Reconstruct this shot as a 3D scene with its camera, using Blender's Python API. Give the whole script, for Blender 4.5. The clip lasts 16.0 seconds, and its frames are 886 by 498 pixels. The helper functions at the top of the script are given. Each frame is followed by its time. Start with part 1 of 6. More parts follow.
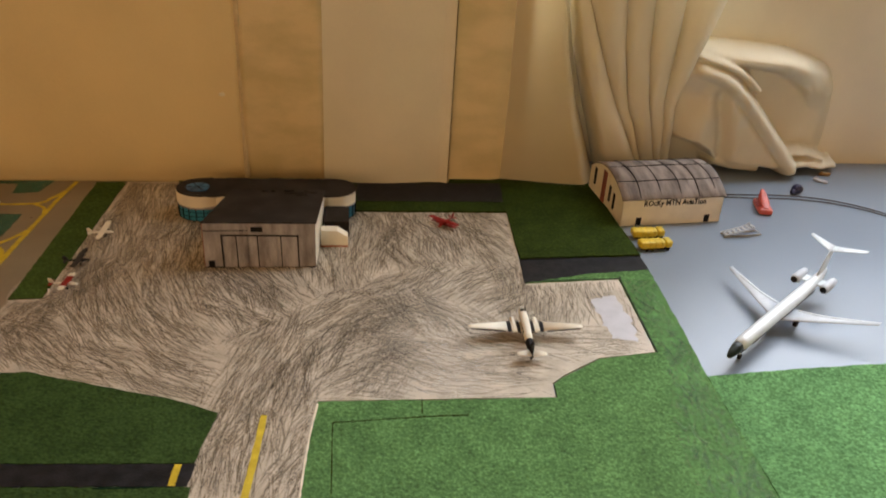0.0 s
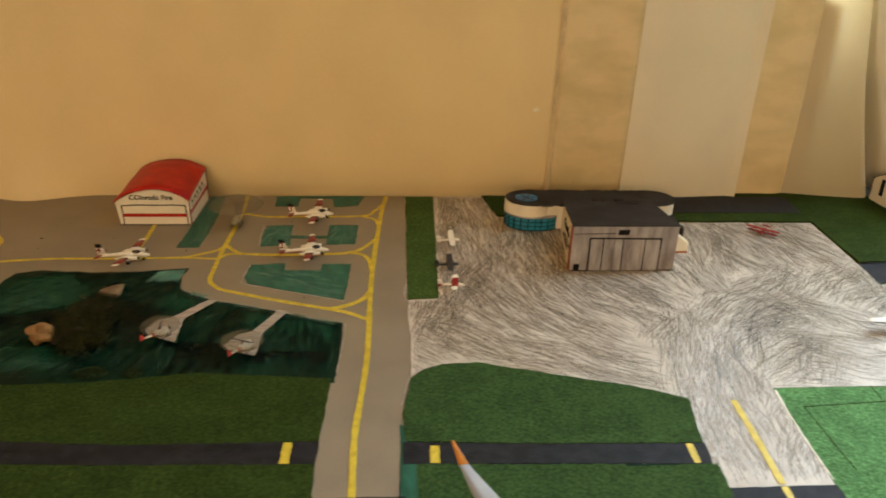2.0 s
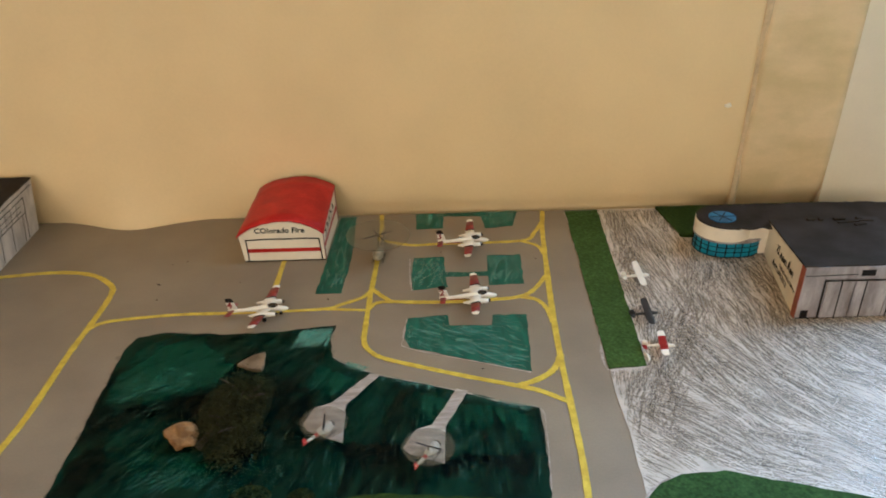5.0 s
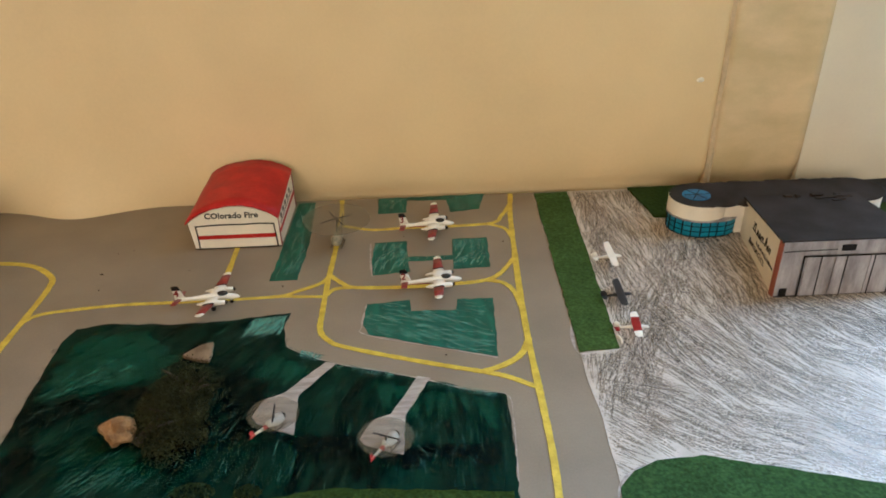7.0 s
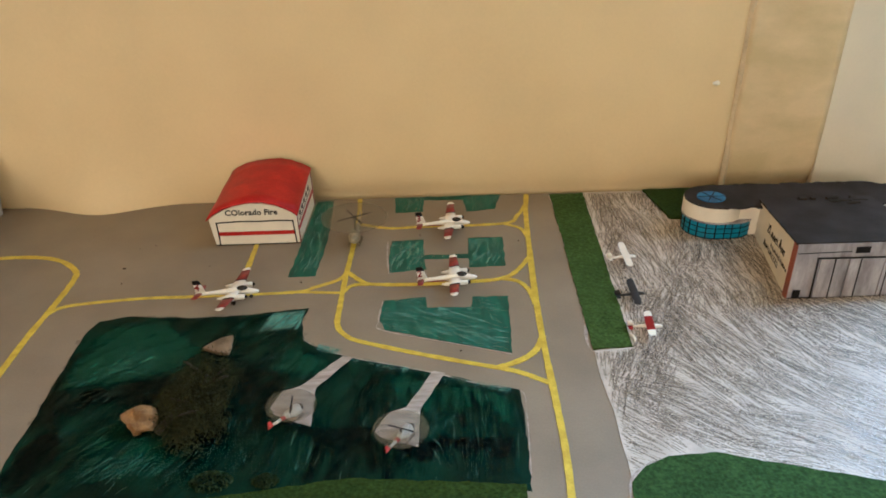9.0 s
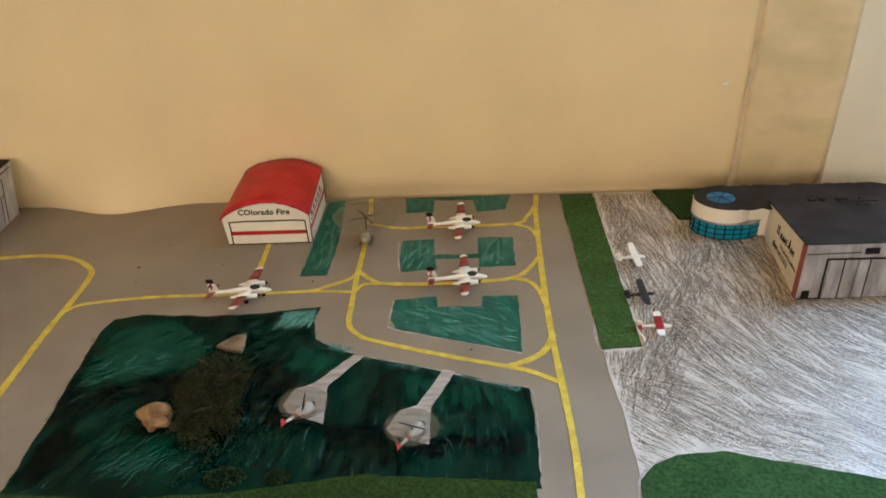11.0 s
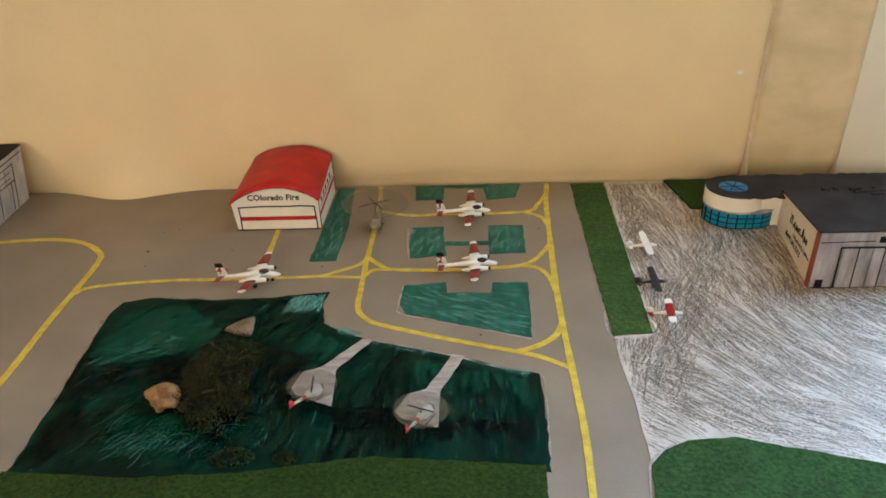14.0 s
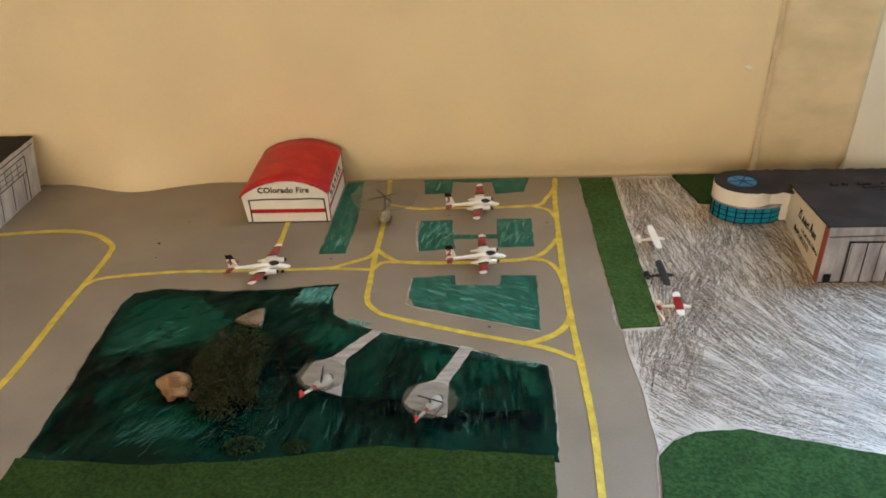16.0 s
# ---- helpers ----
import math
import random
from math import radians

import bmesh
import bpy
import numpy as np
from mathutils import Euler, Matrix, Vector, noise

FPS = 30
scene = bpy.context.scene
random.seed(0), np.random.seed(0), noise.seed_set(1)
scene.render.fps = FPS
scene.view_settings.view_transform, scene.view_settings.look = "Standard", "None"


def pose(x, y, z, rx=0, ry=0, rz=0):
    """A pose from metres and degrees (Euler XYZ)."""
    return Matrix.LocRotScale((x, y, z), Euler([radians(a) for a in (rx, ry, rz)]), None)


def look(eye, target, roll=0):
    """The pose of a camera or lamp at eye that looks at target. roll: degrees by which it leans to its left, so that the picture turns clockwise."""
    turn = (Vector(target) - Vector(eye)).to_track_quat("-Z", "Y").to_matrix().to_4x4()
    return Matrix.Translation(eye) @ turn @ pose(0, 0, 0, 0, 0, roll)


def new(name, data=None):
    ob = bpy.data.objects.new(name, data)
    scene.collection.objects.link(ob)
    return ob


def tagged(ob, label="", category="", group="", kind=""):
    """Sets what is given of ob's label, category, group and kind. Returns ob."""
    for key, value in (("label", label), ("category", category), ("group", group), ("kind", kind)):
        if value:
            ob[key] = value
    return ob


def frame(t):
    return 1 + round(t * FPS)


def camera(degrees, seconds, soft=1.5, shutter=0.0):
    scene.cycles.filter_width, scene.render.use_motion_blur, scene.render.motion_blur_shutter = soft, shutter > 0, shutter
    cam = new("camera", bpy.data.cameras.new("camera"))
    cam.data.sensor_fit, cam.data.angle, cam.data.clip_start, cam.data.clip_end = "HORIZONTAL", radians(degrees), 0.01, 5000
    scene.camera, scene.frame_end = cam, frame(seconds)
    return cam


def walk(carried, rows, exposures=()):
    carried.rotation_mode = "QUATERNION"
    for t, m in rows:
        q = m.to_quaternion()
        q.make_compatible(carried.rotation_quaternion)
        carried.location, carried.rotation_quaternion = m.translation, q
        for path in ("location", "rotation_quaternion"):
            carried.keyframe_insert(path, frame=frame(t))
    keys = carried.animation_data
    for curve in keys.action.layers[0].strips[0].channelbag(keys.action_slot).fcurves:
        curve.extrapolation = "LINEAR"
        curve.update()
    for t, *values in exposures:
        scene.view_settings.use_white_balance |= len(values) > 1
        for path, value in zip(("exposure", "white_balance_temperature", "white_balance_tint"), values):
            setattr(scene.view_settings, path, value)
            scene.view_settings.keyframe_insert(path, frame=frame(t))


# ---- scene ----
cam = camera(57.0, 16.0, soft=1.75, shutter=0.4)
PATH = [
    (0, (-0.0871, 0.0119, 0.3198), (-0.0644, 0.1850, 0.2222), 3.53),
    (0.2, (-0.0920, 0.0040, 0.3340), (-0.0705, 0.1771, 0.2362), 3.30),
    (0.3, (-0.1040, 0.0000, 0.3260), (-0.0828, 0.1740, 0.2296), 3.10),
    (0.5, (-0.1422, -0.0064, 0.3248), (-0.1187, 0.1679, 0.2295), 3.35),
    (1, (-0.2186, -0.0098, 0.3163), (-0.1942, 0.1658, 0.2237), 3.23),
    (1.5, (-0.2941, 0.0129, 0.2884), (-0.2716, 0.1908, 0.2000), 2.57),
    (2, (-0.3572, 0.0087, 0.2780), (-0.3356, 0.1882, 0.1924), 2.74),
    (2.5, (-0.3939, -0.0005, 0.2680), (-0.3744, 0.1799, 0.1838), 2.63),
    (3, (-0.4389, 0.0037, 0.2852), (-0.4204, 0.1833, 0.1992), 2.83),
    (3.2, (-0.4700, 0.0535, 0.3040), (-0.4565, 0.2321, 0.2151), 1.94),
    (3.8, (-0.5000, 0.1180, 0.3140), (-0.4900, 0.2924, 0.2166), 0.80),
    (5.3, (-0.4255, 0.1562, 0.2811), (-0.4162, 0.3285, 0.1799), -0.47),
    (5.5, (-0.4258, 0.1611, 0.2731), (-0.4150, 0.3340, 0.1731), -0.43),
    (6, (-0.4230, 0.1659, 0.2713), (-0.4100, 0.3386, 0.1713), -0.37),
    (6.5, (-0.4215, 0.1664, 0.2710), (-0.4075, 0.3389, 0.1708), -0.30),
    (7, (-0.4219, 0.1643, 0.2686), (-0.4079, 0.3367, 0.1683), -0.21),
    (7.5, (-0.4222, 0.1619, 0.2688), (-0.4088, 0.3344, 0.1685), -0.17),
    (8, (-0.4220, 0.1599, 0.2687), (-0.4098, 0.3327, 0.1688), -0.18),
    (8.5, (-0.4234, 0.1589, 0.2676), (-0.4121, 0.3319, 0.1678), -0.15),
    (9, (-0.4227, 0.1565, 0.2687), (-0.4125, 0.3298, 0.1693), -0.21),
    (11.5, (-0.4246, 0.1517, 0.2708), (-0.4168, 0.3251, 0.1714), -0.44),
    (12, (-0.4252, 0.1504, 0.2700), (-0.4176, 0.3239, 0.1708), -0.43),
    (12.5, (-0.4245, 0.1518, 0.2687), (-0.4172, 0.3253, 0.1694), -0.33),
    (13, (-0.4264, 0.1499, 0.2647), (-0.4192, 0.3234, 0.1655), -0.28),
    (13.5, (-0.4253, 0.1507, 0.2628), (-0.4188, 0.3242, 0.1636), -0.27),
    (14, (-0.4253, 0.1512, 0.2624), (-0.4192, 0.3245, 0.1629), -0.26),
    (14.5, (-0.4256, 0.1489, 0.2626), (-0.4200, 0.3224, 0.1634), -0.20),
    (15, (-0.4262, 0.1476, 0.2614), (-0.4213, 0.3210, 0.1618), -0.30),
    (15.5, (-0.4269, 0.1478, 0.2619), (-0.4222, 0.3210, 0.1620), -0.23),
    (16, (-0.4269, 0.1479, 0.2613), (-0.4224, 0.3209, 0.1612), -0.25),
]
EXPOSURES = [(0.0, -0.76, 7900, 25), (1.0, -0.60, 7700, 19.5), (2.0, -0.08, 6800, 14), (3.0, 0.09, 6250, 9.5), (5.3, 0.34, 4960, 11.6), (16.0, 0.40, 4960, 11.6)]
walk(cam, [(t, look(eye, target, roll)) for t, eye, target, roll in PATH], EXPOSURES)

# ---- light: daylight through the window in the back wall, added warm fill from behind ----
world = bpy.data.worlds.new("world")
scene.world = world
world.use_nodes = True
sky = world.node_tree.nodes.new("ShaderNodeTexSky")
sky.sky_type, sky.sun_disc = "NISHITA", False
sky.sun_elevation, sky.sun_rotation = radians(40), radians(30)
world.node_tree.links.new(sky.outputs[0], world.node_tree.nodes["Background"].inputs[0])
world.node_tree.nodes["Background"].inputs[1].default_value = 0.1


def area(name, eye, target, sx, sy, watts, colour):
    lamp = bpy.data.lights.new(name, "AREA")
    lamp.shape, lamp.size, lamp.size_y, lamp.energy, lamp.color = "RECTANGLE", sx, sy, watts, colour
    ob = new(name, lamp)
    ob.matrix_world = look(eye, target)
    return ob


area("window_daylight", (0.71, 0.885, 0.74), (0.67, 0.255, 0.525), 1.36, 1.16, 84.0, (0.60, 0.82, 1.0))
# unseen source, added to give the warm front light
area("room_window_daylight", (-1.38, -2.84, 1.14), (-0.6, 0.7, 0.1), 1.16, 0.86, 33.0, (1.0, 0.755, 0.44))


# ---- materials ----
def material(name, colour, rough=0.6, vary=0.15, scale=120.0, fine=900.0, bump=0.1, metal=0.0, spec=0.5, tint=None, stretch=(1, 1, 1), turn=0.0, contrast=(0.35, 0.65), coat=0.0):
    """Paint, card or plastic with coarse and fine variation; tint is the second colour of the coarse patches."""
    m = bpy.data.materials.new(name)
    m.use_nodes = True
    t = m.node_tree
    b = t.nodes["Principled BSDF"]
    c = t.nodes.new("ShaderNodeTexCoord")
    mp = t.nodes.new("ShaderNodeMapping")
    mp.inputs["Scale"].default_value, mp.inputs["Rotation"].default_value = stretch, (0, 0, radians(turn))
    t.links.new(c.outputs["Object"], mp.inputs[0])
    n1, n2 = t.nodes.new("ShaderNodeTexNoise"), t.nodes.new("ShaderNodeTexNoise")
    for n, s, d in ((n1, scale, 5), (n2, fine, 3)):
        n.inputs["Scale"].default_value, n.inputs["Detail"].default_value = s, d
        t.links.new(mp.outputs[0], n.inputs["Vector"])
    r1 = t.nodes.new("ShaderNodeMapRange")
    r1.inputs[1].default_value, r1.inputs[2].default_value = contrast
    t.links.new(n1.outputs[0], r1.inputs[0])
    mix = t.nodes.new("ShaderNodeMix")
    mix.data_type = "RGBA"
    mix.inputs[6].default_value = (*[v * (1 - vary) for v in colour], 1)
    mix.inputs[7].default_value = (*(tint or [min(1, v * (1 + vary)) for v in colour]), 1)
    t.links.new(r1.outputs[0], mix.inputs[0])
    r2 = t.nodes.new("ShaderNodeMapRange")
    r2.inputs[3].default_value, r2.inputs[4].default_value = 1 - vary, 1 + vary
    t.links.new(n2.outputs[0], r2.inputs[0])
    mul = t.nodes.new("ShaderNodeVectorMath")
    mul.operation = "SCALE"
    t.links.new(mix.outputs[2], mul.inputs[0])
    t.links.new(r2.outputs[0], mul.inputs[3])
    t.links.new(mul.outputs[0], b.inputs["Base Color"])
    r3 = t.nodes.new("ShaderNodeMapRange")
    r3.inputs[3].default_value, r3.inputs[4].default_value = max(0.02, rough - 0.1), min(1, rough + 0.1)
    t.links.new(n1.outputs[0], r3.inputs[0])
    t.links.new(r3.outputs[0], b.inputs["Roughness"])
    b.inputs["Metallic"].default_value, b.inputs["Specular IOR Level"].default_value = metal, spec
    b.inputs["Coat Weight"].default_value = coat
    if bump:
        bp = t.nodes.new("ShaderNodeBump")
        bp.inputs["Strength"].default_value, bp.inputs["Distance"].default_value = bump, 0.0006
        t.links.new(n2.outputs[0], bp.inputs["Height"])
        t.links.new(bp.outputs[0], b.inputs["Normal"])
    return m


def graphite_material(name, dark, light, rough, cover):
    """Soft pencil on paper: each stroke its own grey, broken up by the paper's grain, with a graphite sheen."""
    m = bpy.data.materials.new(name)
    m.use_nodes = True
    t = m.node_tree
    b = t.nodes["Principled BSDF"]
    c, g = t.nodes.new("ShaderNodeTexCoord"), t.nodes.new("ShaderNodeNewGeometry")
    n = t.nodes.new("ShaderNodeTexNoise")
    n.inputs["Scale"].default_value, n.inputs["Detail"].default_value = 1100, 3
    t.links.new(c.outputs["Object"], n.inputs["Vector"])
    ramp = t.nodes.new("ShaderNodeMix")
    ramp.data_type = "RGBA"
    ramp.inputs[6].default_value, ramp.inputs[7].default_value = (*dark, 1), (*light, 1)
    t.links.new(g.outputs["Random Per Island"], ramp.inputs[0])
    t.links.new(ramp.outputs[2], b.inputs["Base Color"])
    b.inputs["Roughness"].default_value, b.inputs["Specular IOR Level"].default_value = rough, 0.7
    b.inputs["Metallic"].default_value = 0.22
    soft_cover(t, b, c, n.outputs[0], (0.36, 0.56), cover)
    return m


def soft_cover(t, b, c, grain, bounds, cover):
    """Lets a stroke thin out towards its sides and ends, and where the grain is high."""
    def maths(op, *args):
        node = t.nodes.new("ShaderNodeMath")
        node.operation = op
        for k, v in enumerate(args):
            if isinstance(v, (int, float)):
                node.inputs[k].default_value = v
            else:
                t.links.new(v, node.inputs[k])
        return node.outputs[0]
    sep = t.nodes.new("ShaderNodeSeparateXYZ")
    t.links.new(c.outputs["UV"], sep.inputs[0])
    side = maths("SUBTRACT", 1.0, maths("POWER", maths("ABSOLUTE", maths("MULTIPLY_ADD", sep.outputs[1], 2.0, -1.0)), 2.5))
    end = maths("SUBTRACT", 1.0, maths("POWER", maths("ABSOLUTE", maths("MULTIPLY_ADD", sep.outputs[0], 2.0, -1.0)), 6.0))
    r = t.nodes.new("ShaderNodeMapRange")
    r.inputs[1].default_value, r.inputs[2].default_value = bounds
    t.links.new(grain, r.inputs[0])
    t.links.new(maths("MULTIPLY", maths("MULTIPLY", side, end), maths("MULTIPLY", r.outputs[0], cover)), b.inputs["Alpha"])


def brush_material(name, colour, cover, hairs=9.0, bounds=(0.38, 0.66)):
    """Thin poster paint laid on with a dry brush: streaks along the stroke."""
    m = bpy.data.materials.new(name)
    m.use_nodes = True
    t = m.node_tree
    b = t.nodes["Principled BSDF"]
    c, g = t.nodes.new("ShaderNodeTexCoord"), t.nodes.new("ShaderNodeNewGeometry")
    mp = t.nodes.new("ShaderNodeMapping")
    mp.inputs["Scale"].default_value = (2.2, hairs, 1)
    t.links.new(c.outputs["UV"], mp.inputs[0])
    n = t.nodes.new("ShaderNodeTexNoise")
    n.noise_dimensions = "4D"
    n.inputs["Scale"].default_value, n.inputs["Detail"].default_value = 1.0, 3
    t.links.new(mp.outputs[0], n.inputs["Vector"])
    w = t.nodes.new("ShaderNodeMath")
    w.operation = "MULTIPLY"
    w.inputs[1].default_value = 60.0
    t.links.new(g.outputs["Random Per Island"], w.inputs[0])
    t.links.new(w.outputs[0], n.inputs["W"])
    mix = t.nodes.new("ShaderNodeMix")
    mix.data_type = "RGBA"
    mix.inputs[6].default_value, mix.inputs[7].default_value = (*[0.75 * v for v in colour], 1), (*[1.3 * v for v in colour], 1)
    t.links.new(g.outputs["Random Per Island"], mix.inputs[0])
    t.links.new(mix.outputs[2], b.inputs["Base Color"])
    b.inputs["Roughness"].default_value, b.inputs["Specular IOR Level"].default_value = 0.55, 0.12
    soft_cover(t, b, c, n.outputs[0], bounds, cover)
    return m


def felt_material(name, colour, nap=0.06):
    """Short-napped felt: worn and fuller patches, clumps of fibres, pale and dark flecks."""
    m = material(name, [0.80 * v for v in colour], 0.95, 0.16, 620, 2100, 0.0, spec=0.06, tint=[1.22 * v for v in colour])
    t = m.node_tree
    b = t.nodes["Principled BSDF"]
    c = t.nodes.new("ShaderNodeTexCoord")
    base = b.inputs["Base Color"].links[0].from_socket

    def noisy(scale, detail, lo, hi, out_lo, out_hi):
        n, r = t.nodes.new("ShaderNodeTexNoise"), t.nodes.new("ShaderNodeMapRange")
        n.inputs["Scale"].default_value, n.inputs["Detail"].default_value = scale, detail
        t.links.new(c.outputs["Object"], n.inputs["Vector"])
        for k, v in enumerate((lo, hi, out_lo, out_hi)):
            r.inputs[k + 1].default_value = v
        t.links.new(n.outputs[0], r.inputs[0])
        return n.outputs[0], r.outputs[0]
    height, clumps = noisy(360, 2, 0.35, 0.65, 1 - nap, 1 + nap)
    for factor in (noisy(45, 4, 0.35, 0.65, 0.86, 1.13)[1], clumps, noisy(480, 2, 0.26, 0.36, 0.92 - 2.0 * nap, 1.0)[1], noisy(620, 2, 0.68, 0.76, 1.0, 1.12 + 1.2 * nap)[1]):
        mul = t.nodes.new("ShaderNodeVectorMath")
        mul.operation = "SCALE"
        t.links.new(base, mul.inputs[0])
        t.links.new(factor, mul.inputs[3])
        base = mul.outputs[0]
    t.links.new(base, b.inputs["Base Color"])
    bp = t.nodes.new("ShaderNodeBump")
    bp.inputs["Strength"].default_value, bp.inputs["Distance"].default_value = 0.8, 0.0014
    t.links.new(height, bp.inputs["Height"])
    t.links.new(bp.outputs[0], b.inputs["Normal"])
    return m


def cloth_material(name, colour, through_it):
    m = material(name, colour, rough=0.95, vary=0.04, scale=25, fine=1800, bump=0.25, spec=0.1)
    t = m.node_tree
    b, out = t.nodes["Principled BSDF"], t.nodes["Material Output"]
    tr, mix = t.nodes.new("ShaderNodeBsdfTranslucent"), t.nodes.new("ShaderNodeMixShader")
    tr.inputs[0].default_value = (*colour, 1)
    mix.inputs[0].default_value = through_it
    t.links.new(b.outputs[0], mix.inputs[1])
    t.links.new(tr.outputs[0], mix.inputs[2])
    t.links.new(mix.outputs[0], out.inputs[0])
    return m


def clear_material(name, alpha, colour=(0.5, 0.5, 0.48), rough=0.25):
    m = bpy.data.materials.new(name)
    m.use_nodes = True
    b = m.node_tree.nodes["Principled BSDF"]
    b.inputs["Base Color"].default_value = (*colour, 1)
    b.inputs["Alpha"].default_value, b.inputs["Roughness"].default_value = alpha, rough
    return m


WALL = material("wall_paint", (0.806, 0.614, 0.326), 0.6, 0.035, 14, 500, 0.06, spec=0.5)
WALL_STAINED_SHADED = material("stained_and_shaded_wall", (0.66, 0.505, 0.262), 0.6, 0.05, 22, 500, 0.08, spec=0.4, tint=(0.76, 0.58, 0.33), stretch=(1, 1, 2.0), contrast=(0.35, 0.6))
JOINT = material("grey_joint_shadow", (0.62, 0.485, 0.30), 0.8, 0.15, 60, 500, 0.1, spec=0.1)
ROOM = material("room_paint", (0.74, 0.575, 0.36), 0.8, 0.03, 6, 200, 0.05)
CURTAIN = cloth_material("cream_curtain_cloth", (0.87, 0.785, 0.62), 0.28)
PALE_WALL = material("pale_plaster", (0.77, 0.67, 0.50), 0.42, 0.035, 20, 500, 0.06, spec=0.8)
CURTAIN_PALE = cloth_material("pale_lining_cloth", (0.86, 0.76, 0.56), 0.55)
TABLE = material("blue_grey_board", (0.176, 0.218, 0.268), 0.32, 0.025, 9, 900, 0.03, spec=0.55)
GREY = material("grey_poster_paint", (0.246, 0.190, 0.124), 0.55, 0.11, 22, 900, 0.15, spec=0.35)
DARKGREEN = material("dark_green_paint", (0.0013, 0.012, 0.0056), 0.6, 0.3, 28, 700, 0.3, spec=0.08, tint=(0.0024, 0.022, 0.011), stretch=(1.4, 0.8, 1), turn=-14, contrast=(0.42, 0.62))
EMERALD = brush_material("emerald_brush_paint", (0.0024, 0.029, 0.0145), 0.75, 11)
NIGHTGREEN = brush_material("blackish_green_paint", (0.0007, 0.0050, 0.0026), 0.8, 6)
EMERALD_LIGHT = brush_material("light_emerald_paint", (0.0066, 0.068, 0.033), 0.8, 9, (0.33, 0.62))
MINT = brush_material("pale_mint_paint", (0.15, 0.35, 0.26), 0.8, 4, (0.36, 0.6))
MIDGREEN = material("teal_green_paint", (0.008, 0.085, 0.048), 0.5, 0.25, 90, 900, 0.3, spec=0.25, tint=(0.016, 0.12, 0.07), stretch=(2.6, 0.5, 1), turn=12, contrast=(0.4, 0.7))
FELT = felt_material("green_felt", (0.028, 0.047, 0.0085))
# raised green that holds the window's sheen on the mats by the apron
FELT_MID_SHEEN = felt_material("mid_green_felt_sheen", (0.036, 0.072, 0.020))
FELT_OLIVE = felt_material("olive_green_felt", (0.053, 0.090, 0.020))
# window-side mats: part of the window's light is in these paler greens
FELT_LIGHT_LIT = felt_material("light_green_felt_lit", (0.089, 0.205, 0.071), 0.14)
FELT_PALE_LIT = felt_material("pale_green_felt_lit", (0.10, 0.25, 0.095), 0.16)
FADED_SHEEN = brush_material("faded_felt_nap_sheen", (0.125, 0.28, 0.11), 0.4, 2.0, (0.3, 0.7))
BLACK = material("black_sugar_paper", (0.011, 0.010, 0.011), 0.65, 0.35, 120, 1300, 0.5, spec=0.16, tint=(0.020, 0.019, 0.021))
YELLOW = material("yellow_line_paint", (0.58, 0.395, 0.018), 0.55, 0.14, 150, 900, 0.3, tint=(0.68, 0.50, 0.035))
PENCIL = material("pencil_toned_paper", (0.49, 0.412, 0.322), 0.52, 0.12, 60, 1300, 0.2, spec=0.4, tint=(0.585, 0.50, 0.402))
GRAPHITE = graphite_material("graphite_strokes", (0.225, 0.177, 0.125), (0.41, 0.332, 0.248), 0.36, 0.66)
GRAPHITE_DARK = graphite_material("dark_graphite_strokes", (0.080, 0.067, 0.054), (0.22, 0.187, 0.152), 0.38, 0.54)
PAPERGAP = graphite_material("bare_paper_gaps", (0.50, 0.44, 0.37), (0.62, 0.55, 0.47), 0.4, 0.65)
PALEPAPER = material("pale_blue_grey_paper", (0.50, 0.49, 0.52), 0.4, 0.06, 90, 900, 0.1)
CARD = material("white_card", (0.82, 0.735, 0.59), 0.65, 0.05, 80, 900, 0.1)
INK = material("black_ink", (0.010, 0.008, 0.008), 0.6, 0.2, spec=0.15)
RED = material("red_poster_paint", (0.43, 0.010, 0.006), 0.45, 0.2, 60, 500, 0.3, spec=0.22, tint=(0.52, 0.024, 0.014))
REDEDGE = material("red_card_edge", (0.24, 0.06, 0.045), 0.6, 0.2)
ROOFBLACK = material("black_painted_card", (0.033, 0.025, 0.019), 0.8, 0.2, 40, 900, 0.2, spec=0.05, tint=(0.046, 0.036, 0.029))
SHADED = material("pencil_shaded_card", (0.26, 0.225, 0.225), 0.55, 0.25, 60, 700, 0.2, tint=(0.43, 0.395, 0.40), stretch=(2, 1, 0.5))
ROOFPENCIL = material("pencil_shaded_roof_card", (0.185, 0.15, 0.135), 0.85, 0.2, 55, 900, 0.2, spec=0.06, tint=(0.31, 0.255, 0.225), stretch=(2.2, 0.6, 0.6), turn=20)
ROOFLIGHT = material("deep_blue_paint", (0.012, 0.10, 0.21), 0.45, 0.25, 120, 900, 0.2, tint=(0.02, 0.17, 0.31))
TURQUOISE = material("turquoise_paint", (0.012, 0.21, 0.33), 0.4, 0.2, 200, 900, 0.2)
SKYBLUE = material("light_blue_paint", (0.115, 0.26, 0.43), 0.5, 0.1, 40, 500, 0.1)
ORANGE = material("orange_brown_paint", (0.40, 0.085, 0.011), 0.5, 0.12, 60, 500, 0.2)
BRICKRED = material("brick_red_paint", (0.26, 0.07, 0.035), 0.6, 0.15)
WHITE = material("white_plane_paint", (0.82, 0.755, 0.63), 0.4, 0.06, 150, 900, 0.08)
WHITECOOL = material("glossy_white_plane_paint", (0.66, 0.71, 0.74), 0.38, 0.05, 150, 900, 0.03, coat=0.15)
SILVER = material("silver_grey_plane_paint", (0.50, 0.53, 0.57), 0.5, 0.06, 150, 900, 0.05)
MAROON = material("dark_red_plane_paint", (0.22, 0.025, 0.016), 0.45, 0.25, 400, 900, 0.1)
